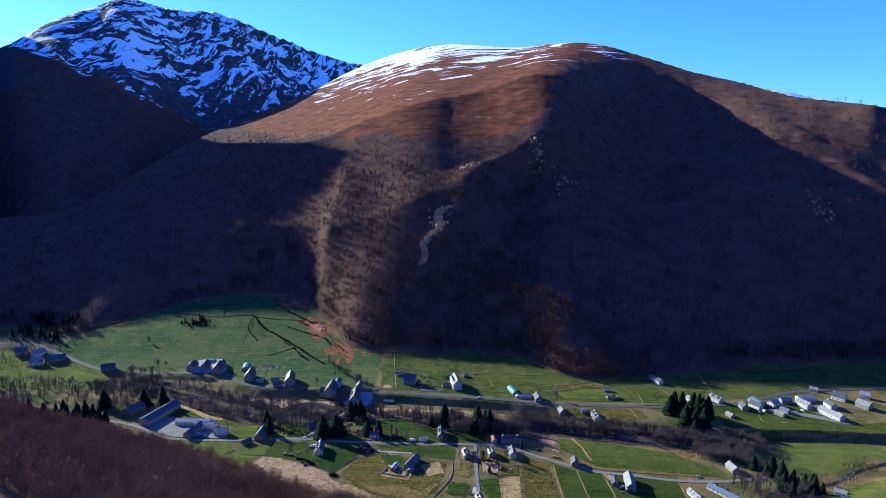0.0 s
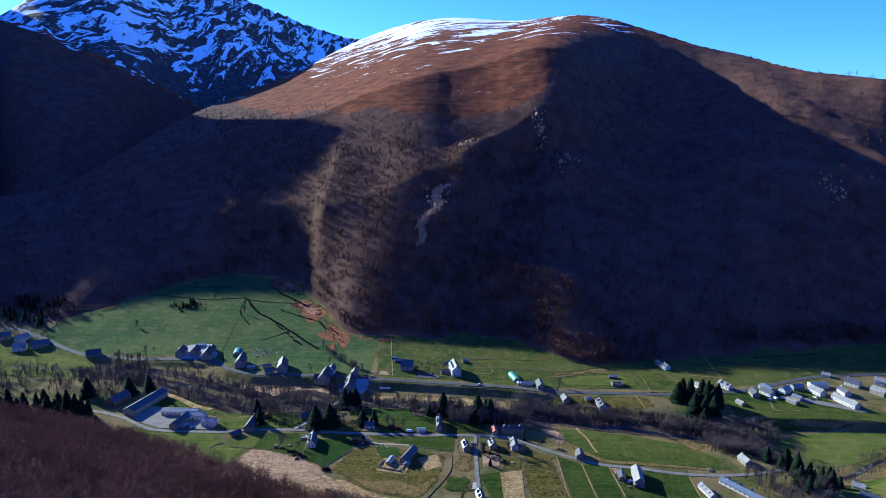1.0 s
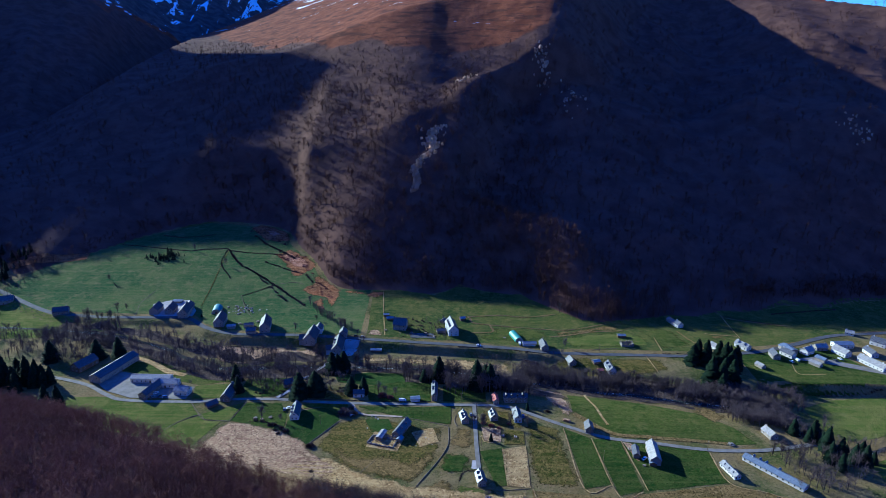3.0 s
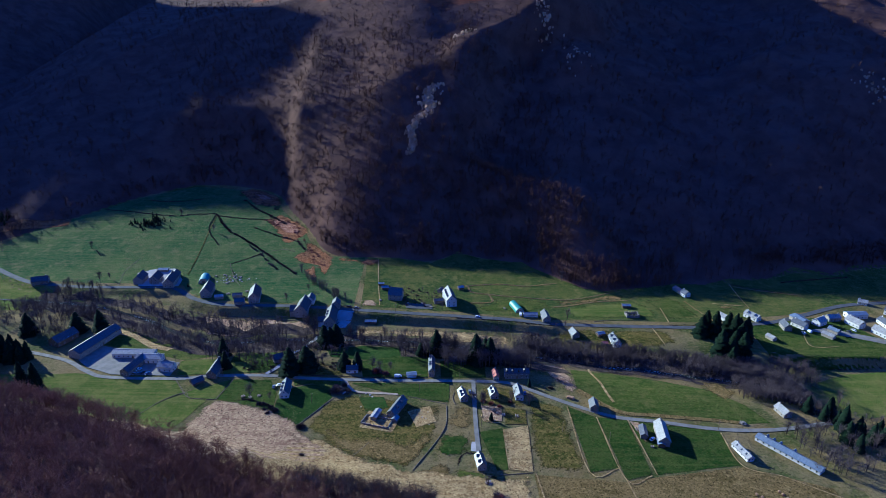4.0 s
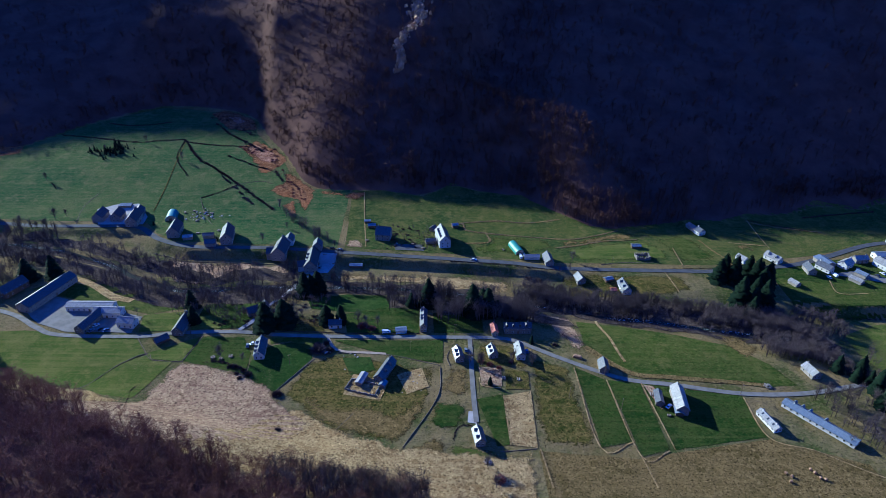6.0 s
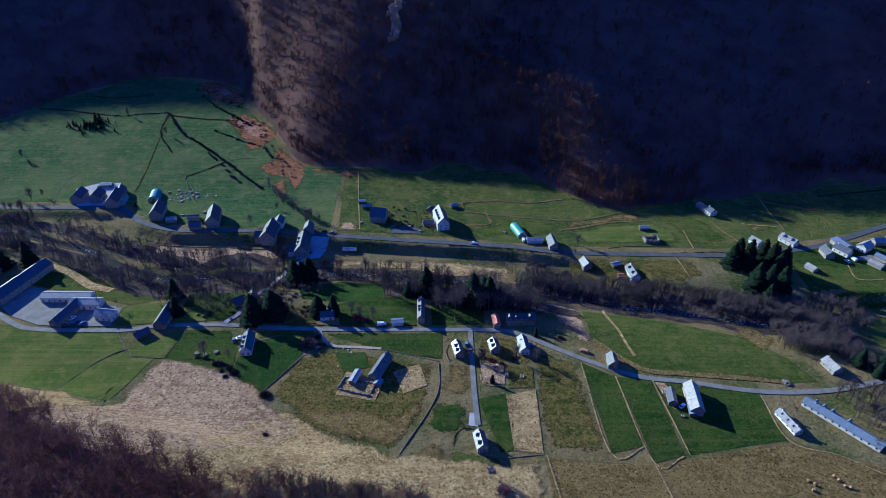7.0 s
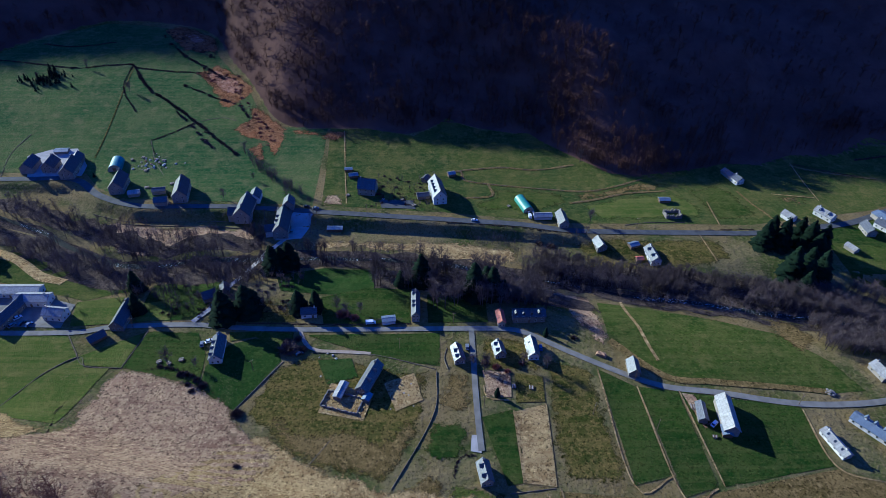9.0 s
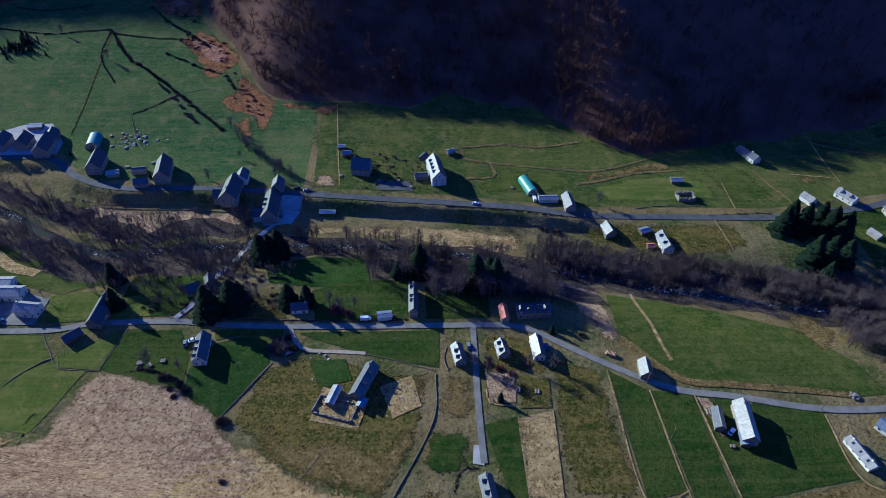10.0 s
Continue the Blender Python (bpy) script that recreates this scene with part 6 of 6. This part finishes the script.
for args in [
    ("annex", -162, 592, 8, 8, 5.5, 3.4, 38, M_SLATE, M_CREAM, "low gabled wing joined to a steep-roofed house"),
    ("annex", -113, 582, 178, 8, 7, 4.6, 44, M_SLATE_OLD, M_CREAM, "gabled cross wing of a tall dark-roofed house"),
    ("annex", -103, 597, 90, 9, 6.5, 4.4, 42, M_SLATE, M_WHITE, "white-gabled back wing of a tall house"),
    ("annex", -87, 566, 10, 9, 6, 4.6, 44, M_SLATE_OLD, M_WHITE, "cross wing with a white gable at the parking yard"),
    ("annex", -80, 588, 92, 8, 6.5, 4.6, 44, M_SLATE, M_CREAM, "back wing of the steep-roofed house by the yard"),
    ("annex", -264, 636, 92, 14, 8, 4.6, 42, M_SLATE_OLD, M_CREAM, "dark slate-roofed house across the yard"),
    ("annex", -236, 645, 100, 9, 7, 4.0, 40, M_SLATE_OLD, M_RUBBLE, "dark barn behind the yard"),
    ("shed", -46, 634, 5, 5, 3, 2.0, 18, M_TIN, M_WOOD, "tiny dark shed by the long fence"),
    ("shed", 8, 622, 60, 6, 4, 2.4, 30, M_SLATE_OLD, M_RUBBLE, "dark outbuilding behind the white house"),
    ("shed", -42, 626, 10, 6, 4, 2.2, 25, M_TIN, M_WOOD, "small garden shed with a sheet roof"),
    ("shed", 26, 628, 20, 5, 4, 2.4, 25, M_PALE, M_WOOD, "small pale-roofed hut in the pasture"),
    ("shed", 167, 595, 0, 7, 4, 2.2, 20, M_TIN, M_WOOD, "low dark shed in the pasture"),
    ("shed", 134, 536, 5, 4, 3, 2.0, 25, M_RED, M_WOOD, "tiny red-roofed shed in a garden"),
    ("shed", 133, 547, 20, 6, 4, 2.0, 20, M_TIN, M_WOOD, "low grey shed below the road"),
    ("shed", -33, 435, 72, 9, 3.5, 2.6, 18, M_PALE, M_RUBBLE, "lean shed with a pale roof in the ruined yard"),
    ("shed", -21, 431, 68, 4, 3, 2.2, 25, M_TIN, M_RUBBLE, "small shed against the farmhouse"),
    ("shed", 134.5, 410, 80, 5, 4, 2.2, 25, M_TIN, M_WOOD, "little shed in the barnyard"),
    ("shed", -13, 481, 8, 6.5, 4, 2.5, 14, M_TIN, M_WHITE, "white garage shed beside the road"),
    ("shed", 6, 600, 10, 8, 5, 2.6, 22, M_SLATE_OLD, M_RUBBLE, "low dark annex beside the white house"),
    ("shed", -168, 606, 10, 8, 5, 2.8, 24, M_SLATE_OLD, M_CREAM, "low annex between two houses"),
    ("shed", -183, 603, 15, 7, 5, 2.6, 22, M_PALE, M_CREAM, "flat shed with pale roof by the road"),
    ("shed", -252, 657, 5, 9, 5, 2.4, 15, M_TIN, M_RUBBLE, "low workshop beside a paved yard"),
    ("shed", 237, 533, 30, 8, 6, 2.6, 30, M_TIN, M_CREAM, "cottage with a blue roof under the spruces"),
    ("shed", 224, 522, 60, 6, 5, 2.6, 30, M_PALE, M_WHITE, "small white cottage under the spruces"),
    ("shed", 242, 574, 115, 8, 5.5, 3.0, 36, M_PALE, M_WHITE, "small white house behind the spruces"),
    ("shed", 313, 545, 120, 9, 5, 2.6, 25, M_PALE, M_CREAM, "grey-roofed shed in the paddock"),
    ("shed", 322, 553, 120, 8, 5, 2.8, 28, M_TIN, M_CREAM, "low shed by the far village"),
    ("hall", 304, 571, 100, 13, 9, 3.4, 16, M_TIN, M_CREAM, "flat hall with a deep blue sheet roof"),
    ("house", 318, 567, 30, 10, 7, 3.8, 36, M_PALE, M_WHITE, "white house in the middle of the far village"),
    ("house", 347, 566, 110, 13, 7.5, 4.0, 36, M_PALE, M_WHITE, "white terrace house in the far village"),
    ("house", 392, 585, 130, 12, 8, 4.2, 38, M_SLATE, M_WHITE, "white house beyond the hall"),
    ("house", 404, 566, 120, 12, 8, 4.2, 38, M_PALE, M_CREAM, "cream house at the far village"),
    ("house", -250, 636, 92, 12, 8, 4.6, 46, M_SLATE_OLD, M_CREAM, "dark slate house beside the yard"),
    ("house", -350, 629, 20, 13, 7.5, 3.6, 40, M_SLATE_OLD, M_RUBBLE, "dark roadside barn below the pasture"),
    ("house", -420, 655, 20, 16, 8, 4.4, 42, M_SLATE, M_CREAM, "slate-roofed house at the hamlet's edge"),
    ("house", -436, 646, 15, 12, 8, 4.4, 42, M_PALE, M_WHITE, "pale house in the far hamlet"),
    ("house", -448, 668, 60, 13, 8, 4.4, 42, M_PALE, M_WHITE, "white-roofed house in the far hamlet"),
    ("house", -470, 672, 30, 12, 8, 4.4, 42, M_SLATE, M_CREAM, "slate house in the far hamlet"),
    ("house", -272, 525, 70, 18, 9, 4.2, 38, M_SLATE_OLD, M_WOOD, "dark hall behind the works"),
    ("house", -197, 498, 0, 17, 7, 4.0, 26, M_PALE, M_WHITE, "pale-roofed works building in the yard"),
    ("hut", -108, 500, 30, 7, 6, 3.0, 42, M_SLATE_OLD, M_RUBBLE, "small dark house under bare trees"),
]:
    name, x, y, turn, length, width, eave, pitch, roof, wall, label = args
    house(name, x, y, turn, length, width, eave, pitch, roof, wall, label, name, (), 1 if name == "house" else 0, name == "house")


def roofless_barn(x, y, turn, length, width, tall):
    """Four rubble walls with a broken top, no roof, and openings."""
    base = new("ruined_barn")
    base.matrix_world = pose(x, y, ground_at(x, y) - 0.2, 0, 0, turn)
    tagged(base, "roofless stone barn with broken rubble walls", "ruin")
    r = np.random.RandomState(int(length * 10))
    for along, across, a0, a1 in ((0, -width / 2, -length / 2, length / 2), (0, width / 2, -length / 2, length / 2), (1, -length / 2, -width / 2, width / 2), (1, length / 2, -width / 2, width / 2)):
        bm = bmesh.new()
        steps = max(4, int((a1 - a0) / 0.8))
        rings = []
        for k in range(steps + 1):
            p = a0 + (a1 - a0) * k / steps
            t = tall * r.uniform(0.6, 1.05) if r.rand() > 0.12 else tall * 0.35
            ring = [(p, across - 0.3, 0), (p, across + 0.3, 0), (p, across + 0.25, t), (p, across - 0.25, t)]
            rings.append([bm.verts.new(q if not along else (q[1], q[0], q[2])) for q in ring])
        bm.faces.new(rings[0])
        bm.faces.new(rings[-1])
        for one, two in zip(rings, rings[1:]):
            for k in range(4):
                bm.faces.new((one[k], one[(k + 1) % 4], two[(k + 1) % 4], two[k]))
        bmesh.ops.recalc_face_normals(bm, faces=bm.faces[:])
        part("wall", bm, M_RUBBLE, base)


roofless_barn(-32, 429.5, -18, 17, 9, 1.6)
roofless_barn(167, 578, 0, 10, 7, 3.6)


def utility_pole(x, y, tall, turn):
    ob = new("utility_pole")
    ob.matrix_world = pose(x, y, ground_at(x, y) - 0.2, 0, 0, turn)
    tagged(ob, "slim timber power pole with a crossarm", "pole", "power poles")
    bm = bmesh.new()
    bmesh.ops.create_cone(bm, cap_ends=True, segments=8, radius1=0.16, radius2=0.1, depth=tall, matrix=Matrix.Translation((0, 0, tall / 2)))
    part("post", bm, M_WOOD, ob)
    part("crossarm", one_box((-0.9, -0.07, tall - 0.6), (0.9, 0.07, tall - 0.45)), M_WOOD, ob)
    for k in (-0.75, 0, 0.75):
        bm = bmesh.new()
        bmesh.ops.create_cone(bm, cap_ends=True, segments=8, radius1=0.06, radius2=0.04, depth=0.2, matrix=Matrix.Translation((k, 0, tall - 0.35)))
        part("insulator", bm, M_WHITE, ob)


for x, y, turn in [(105, 412.5, 60), (174, 424.5, 80), (103, 440, 60), (-7, 462, 20), (-75, 449, 30), (30, 466, 0), (-140, 478, 10), (79, 421, 60), (20, 479.5, 0), (62, 542, 10), (-30, 581, 10), (140, 565, 0), (31, 426, 0)]:
    utility_pole(x, y, 7.5, turn)

M_TYRE = mat_plain("tyre", (0.02, 0.02, 0.02), (0.03, 0.03, 0.03), 3.0, 0.9)
CAR_PAINT = {k: mat_plain("paint_" + k, c, tuple(v * 0.85 for v in c), 2.0, 0.3, 0.6, 0.0) for k, c in
             {"white": (0.75, 0.75, 0.74), "grey": (0.2, 0.21, 0.22), "blue": (0.03, 0.07, 0.2), "red": (0.3, 0.03, 0.03), "black": (0.02, 0.02, 0.025)}.items()}


def car(x, y, turn, tone, van=False):
    """A parked car or van: body, cabin with glass, four wheels."""
    name = "van" if van else "car"
    ob = new(name)
    ob.matrix_world = pose(x, y, ground_at(x, y) + 0.2, 0, 0, turn)
    tagged(ob, tone + (" delivery van parked beside the road" if van else " small car parked by the houses"), name, "parked vehicles")
    half, tall = (2.6, 2.1) if van else (2.05, 1.45)
    if van:
        body = [(-half, 0.3), (half, 0.3), (half, 0.95), (half - 0.7, 1.15), (half - 1.3, 1.95), (-half, tall)]
        cabin = [(half - 1.95, 1.2), (half - 0.8, 1.2), (half - 1.35, 1.85), (half - 1.95, 1.85)]
    else:
        body = [(-half, 0.3), (half, 0.3), (half, 0.7), (half - 0.95, 0.92), (-half + 0.3, 0.95), (-half, 0.8)]
        cabin = [(half - 0.95, 0.92), (half - 1.6, tall - 0.04), (-half + 1.0, tall - 0.04), (-half + 0.25, 0.94)]

    def across(profile, w):
        bm = prism([(-q, z) for q, z in profile], -w, w)
        bmesh.ops.rotate(bm, verts=bm.verts[:], cent=(0, 0, 0), matrix=Matrix.Rotation(radians(90), 3, "Z"))
        return bm
    part("body", across(body, 0.85), CAR_PAINT[tone], ob)
    part("cabin_glass", across(cabin, 0.86 if van else 0.74), M_GLASS, ob)
    if not van:
        part("roof", one_box((-half + 0.95, -0.72, tall - 0.03), (half - 1.55, 0.72, tall + 0.04)), CAR_PAINT[tone], ob)
    for sx in (-1, 1):
        for sy in (-1, 1):
            bm = bmesh.new()
            bmesh.ops.create_cone(bm, cap_ends=True, segments=14, radius1=0.32, radius2=0.32, depth=0.2, matrix=pose(sx * half * 0.62, sy * 0.8, 0.32, 90, 0, 0))
            part("wheel", bm, M_TYRE, ob)


for x, y, turn, tone, van in [(-22, 479.8, 5, "white", True), (-200, 480.5, 60, "grey", False), (-196, 482, 65, "black", False), (-192, 481, 60, "blue", False), (-200, 486, 50, "white", False),
                              (-69, 588, 5, "black", False), (-63, 586, 8, "grey", False), (38, 572.5, -4, "white", False), (131, 414.5, 40, "white", False), (-100, 468, 30, "white", False),
                              (-103, 466, 100, "grey", False), (74, 577, 90, "white", True), (-76, 568, 80, "grey", False), (296, 550, 100, "white", False), (302, 553, 95, "white", True),
                              (340, 556, 110, "white", False), (334, 553, 105, "black", False), (-55, 459, 30, "black", False), (26, 462, 90, "grey", False), (62, 461, 85, "blue", False)]:
    car(x, y, turn, tone, van)


def boulder_mesh(seed, material):
    r = np.random.RandomState(seed)
    bm = bmesh.new()
    bmesh.ops.create_icosphere(bm, subdivisions=2, radius=1)
    for v in bm.verts:
        v.co *= 0.75 + 0.4 * noise.noise(v.co * 1.3 + Vector((seed, 0, 0)))
        v.co.z *= 0.65
    mesh = bpy.data.meshes.new("boulder")
    bm.to_mesh(mesh)
    bm.free()
    mesh.materials.append(material)
    return mesh


M_STONE_PALE = mat_plain("pale_stone", (0.42, 0.37, 0.31), (0.3, 0.26, 0.22), 1.2, 0.9, 0.3, 0.6)
BOULDERS = [boulder_mesh(k, M_STONE_PALE) for k in range(4)]
HEAP_STONES = [boulder_mesh(k + 10, M_RUBBLE) for k in range(4)]


def boulder(x, y, size, label="pale boulder lying in the pasture", up=0.0):
    ob = new("boulder", (HEAP_STONES if "heap" in label else BOULDERS)[rng.randint(0, 4)])
    ob.matrix_world = pose(x, y, ground_at(x, y) + size * 0.25 + up, 0, 0, rng.uniform(0, 360)) @ Matrix.Diagonal((size, size * rng.uniform(0.7, 1.1), size * rng.uniform(0.7, 1.0), 1))
    return tagged(ob, label, "boulder", "boulders")


for x, y in [(-8, 439), (-5, 434), (-4, 437), (-2, 433), (0, 427), (-8, 433), (-3, 429.5), (1.5, 431), (-6, 428), (-45, 457.5), (-37, 456), (-43, 445), (-42, 459), (-39, 457.5), (-1, 440), (-10, 426)]:
    boulder(x + rng.uniform(-0.6, 0.6), y + rng.uniform(-0.6, 0.6), rng.uniform(0.45, 0.95))
for k in range(22):
    a, d = rng.uniform(0, 6.28), rng.uniform(0, 3.2)
    boulder(192 + math.cos(a) * d, 431 + math.sin(a) * d * 0.7, rng.uniform(0.5, 1.1), "stone in a field clearance heap", max(0, 1.0 - d * 0.3))


def log_pile(x, y, turn):
    ob = new("log_pile")
    ob.matrix_world = pose(x, y, ground_at(x, y), 0, 0, turn)
    tagged(ob, "stack of cut orange-brown logs beside the road", "log pile")
    for row in range(3):
        for k in range(9 - row):
            bm = bmesh.new()
            bmesh.ops.create_cone(bm, cap_ends=True, segments=8, radius1=0.28, radius2=0.26, depth=2.2, matrix=pose(-2.4 + k * 0.58 + row * 0.29, 0, 0.25 + row * 0.5, 90, 0, 0))
            part("log", bm, M_LOG, ob)


M_LOG = mat_plain("cut_wood", (0.42, 0.25, 0.12), (0.3, 0.17, 0.08), 2.0, 0.85)
log_pile(91, 456, -25)

# kitchen gardens
for polygon, tone, label in [([(32, 447), (45, 446), (44, 431), (33, 431)], "pink", "reddish dug garden beside the lane"), ([(47, 445), (60, 443), (59, 428), (46, 428)], "olive", "kitchen garden with worn beds"),
                             ([(122.5, 432), (128, 431), (130, 415), (126, 412)], "pink", "bare earth yard beside the barn"), ([(-42, 424), (-22, 419), (-18, 434), (-38, 441)], "brown", "trampled ground round the ruined barn"),
                             ([(-14, 440), (0, 446), (4, 430), (-8, 424)], "brown", "stony brown ground beside the farmhouse"), ([(-62, 486), (-90, 487), (-88, 481.5), (-60, 481.5)], "olive", "tan lawn along the road"),
                             ([(-46, 455), (-30, 456), (-26, 444), (-40, 440)], "lush", "small green lawn beside the farmhouse")]:
    draped("garden", polygon, M_FIELD[tone], label, "garden", 0.29)
draped("yard", [(24.5, 411), (28, 411), (28, 402), (23.5, 403)], M_GRAVEL, "pale gravel turning place at the lane", "yard", 0.28)
draped("yard", [(-262, 655), (-240, 655), (-228, 628), (-255, 628)], M_GRAVEL, "paved yard beside dark houses", "yard", 0.28)
draped("yard", [(320, 560), (350, 545), (372, 530), (366, 527), (330, 545), (300, 555)], M_ROAD, "asphalt street through the far village", "street", 0.28)

# tussocks and dead stalks over the rough ground
def tussocks(name, count, region, size, material, label):
    x0, x1, y0, y1 = region
    x, y = rng.uniform(x0, x1, count), rng.uniform(y0, y1, count)
    keep = fractal(x / 9, y / 9, 2) > 0.5
    x, y = x[keep], y[keep]
    scatter(name, [bush(400 + k, 26) for k in range(4)], on_ground(x, y, 0.05), rng.uniform(*size, len(x)), material, label, "grass", rng)


M_STRAW = mat_twigs("straw", (0.26, 0.18, 0.09), (0.36, 0.27, 0.16))
M_BRACKEN = mat_twigs("bracken", (0.26, 0.15, 0.09), (0.38, 0.25, 0.17))
tussocks("tussocks", 9000, (-165, -80, 378, 450), (0.35, 0.85), M_BRACKEN, "tussocks of dead bracken and grass")
tussocks("tussocks", 6000, (-105, 56, 352, 400), (0.3, 0.75), M_STRAW, "tussocks of dry straw-coloured grass")
tussocks("tussocks", 1500, (44.5, 58, 388, 424), (0.4, 0.8), M_STRAW, "dense dead grass in a fenced strip")
tussocks("tussocks", 1500, (72, 96, 468, 505), (0.4, 0.8), M_BRACKEN, "dead bracken beside the meadow")
tussocks("tussocks", 2200, (-70, 64, 546, 559), (0.4, 0.9), M_STRAW, "tall dry grass on the river flat")
tussocks("tussocks", 5000, (-70, 8, 392, 455), (0.25, 0.55), M_STRAW, "dry grass tufts in the olive pasture")
tussocks("tussocks", 3500, (60, 172, 345, 392), (0.25, 0.55), M_STRAW, "dry grass tufts below the strips")


def hay_bale(x, y, tone, turn):
    """A round bale lying on its side, wrapped or bare."""
    ob = new("hay_bale")
    ob.matrix_world = pose(x, y, ground_at(x, y) + 0.6, 0, 0, turn)
    tagged(ob, "round bale wrapped in pale film" if tone == "white" else "round bale of weathered hay", "bale", "hay bales")
    bm = bmesh.new()
    bmesh.ops.create_cone(bm, cap_ends=True, segments=18, radius1=0.65, radius2=0.65, depth=1.2, matrix=pose(0, 0, 0, 90, 0, 0))
    bmesh.ops.bevel(bm, geom=[e for e in bm.edges if len(e.link_faces) == 2 and e.calc_face_angle() > 1.0], offset=0.1, segments=2, affect="EDGES")
    part("roll", bm, M_WHITE if tone == "white" else M_LOG, ob)
    for q in (-0.35, 0, 0.35):
        bm = bmesh.new()
        bmesh.ops.create_cone(bm, cap_ends=False, segments=18, radius1=0.657, radius2=0.657, depth=0.05, matrix=pose(0, q, 0, 90, 0, 0))
        part("twine", bm, M_WOOD, ob)


for x, y in [(74, 582), (77, 582), (-188, 640), (-185, 642), (-182, 639), (-179, 643), (-176, 640), (-190, 646), (-184, 648)]:
    hay_bale(x, y, "white" if y < 641 else "bare", rng.uniform(0, 180))
for x, y in [(171, 370), (173, 368), (171, 365), (184, 372), (185, 370), (186, 367), (188, 366)]:
    hay_bale(x, y, "bare", rng.uniform(0, 180))


def timber_stack(x, y, turn, length):
    """Sawn timber and scrap laid in layers."""
    ob = new("timber_stack")
    ob.matrix_world = pose(x, y, ground_at(x, y), 0, 0, turn)
    tagged(ob, "stack of weathered timber beside the farm", "timber stack", "timber stacks")
    for row in range(3):
        for k in range(5):
            q = -0.8 + 0.4 * k + rng.uniform(-0.05, 0.05)
            part("plank", one_box((-length / 2 + rng.uniform(0, 0.5), q, row * 0.28), (length / 2 - rng.uniform(0, 0.5), q + 0.32, row * 0.28 + 0.24)), M_WOOD if (row + k) % 3 else M_STONE_PALE, ob)


for x, y, turn in [(-200, 648, 20), (-193, 651, 80), (-178, 647, 10), (-186, 634, 50), (-163, 617, 30), (-178, 612, 15), (-158, 592, 5), (-44, 602, 30), (-20, 597, 70), (-8, 596, 10), (0, 590, 40),
                   (-120, 455, 20), (-115, 454, 60), (-110, 456, 10), (46, 437, 90), (54, 436, 85), (129, 408, 70), (125, 424, 80), (62, 589, 40), (300, 566, 20), (310, 575, 70), (326, 563, 30)]:
    timber_stack(x, y, turn, rng.uniform(2.0, 3.6))
for k in range(34):
    boulder(rng.normal(-184, 8), rng.normal(643, 6), rng.uniform(0.5, 1.3), "pale stone or wrapped feed in a cluttered farmyard")
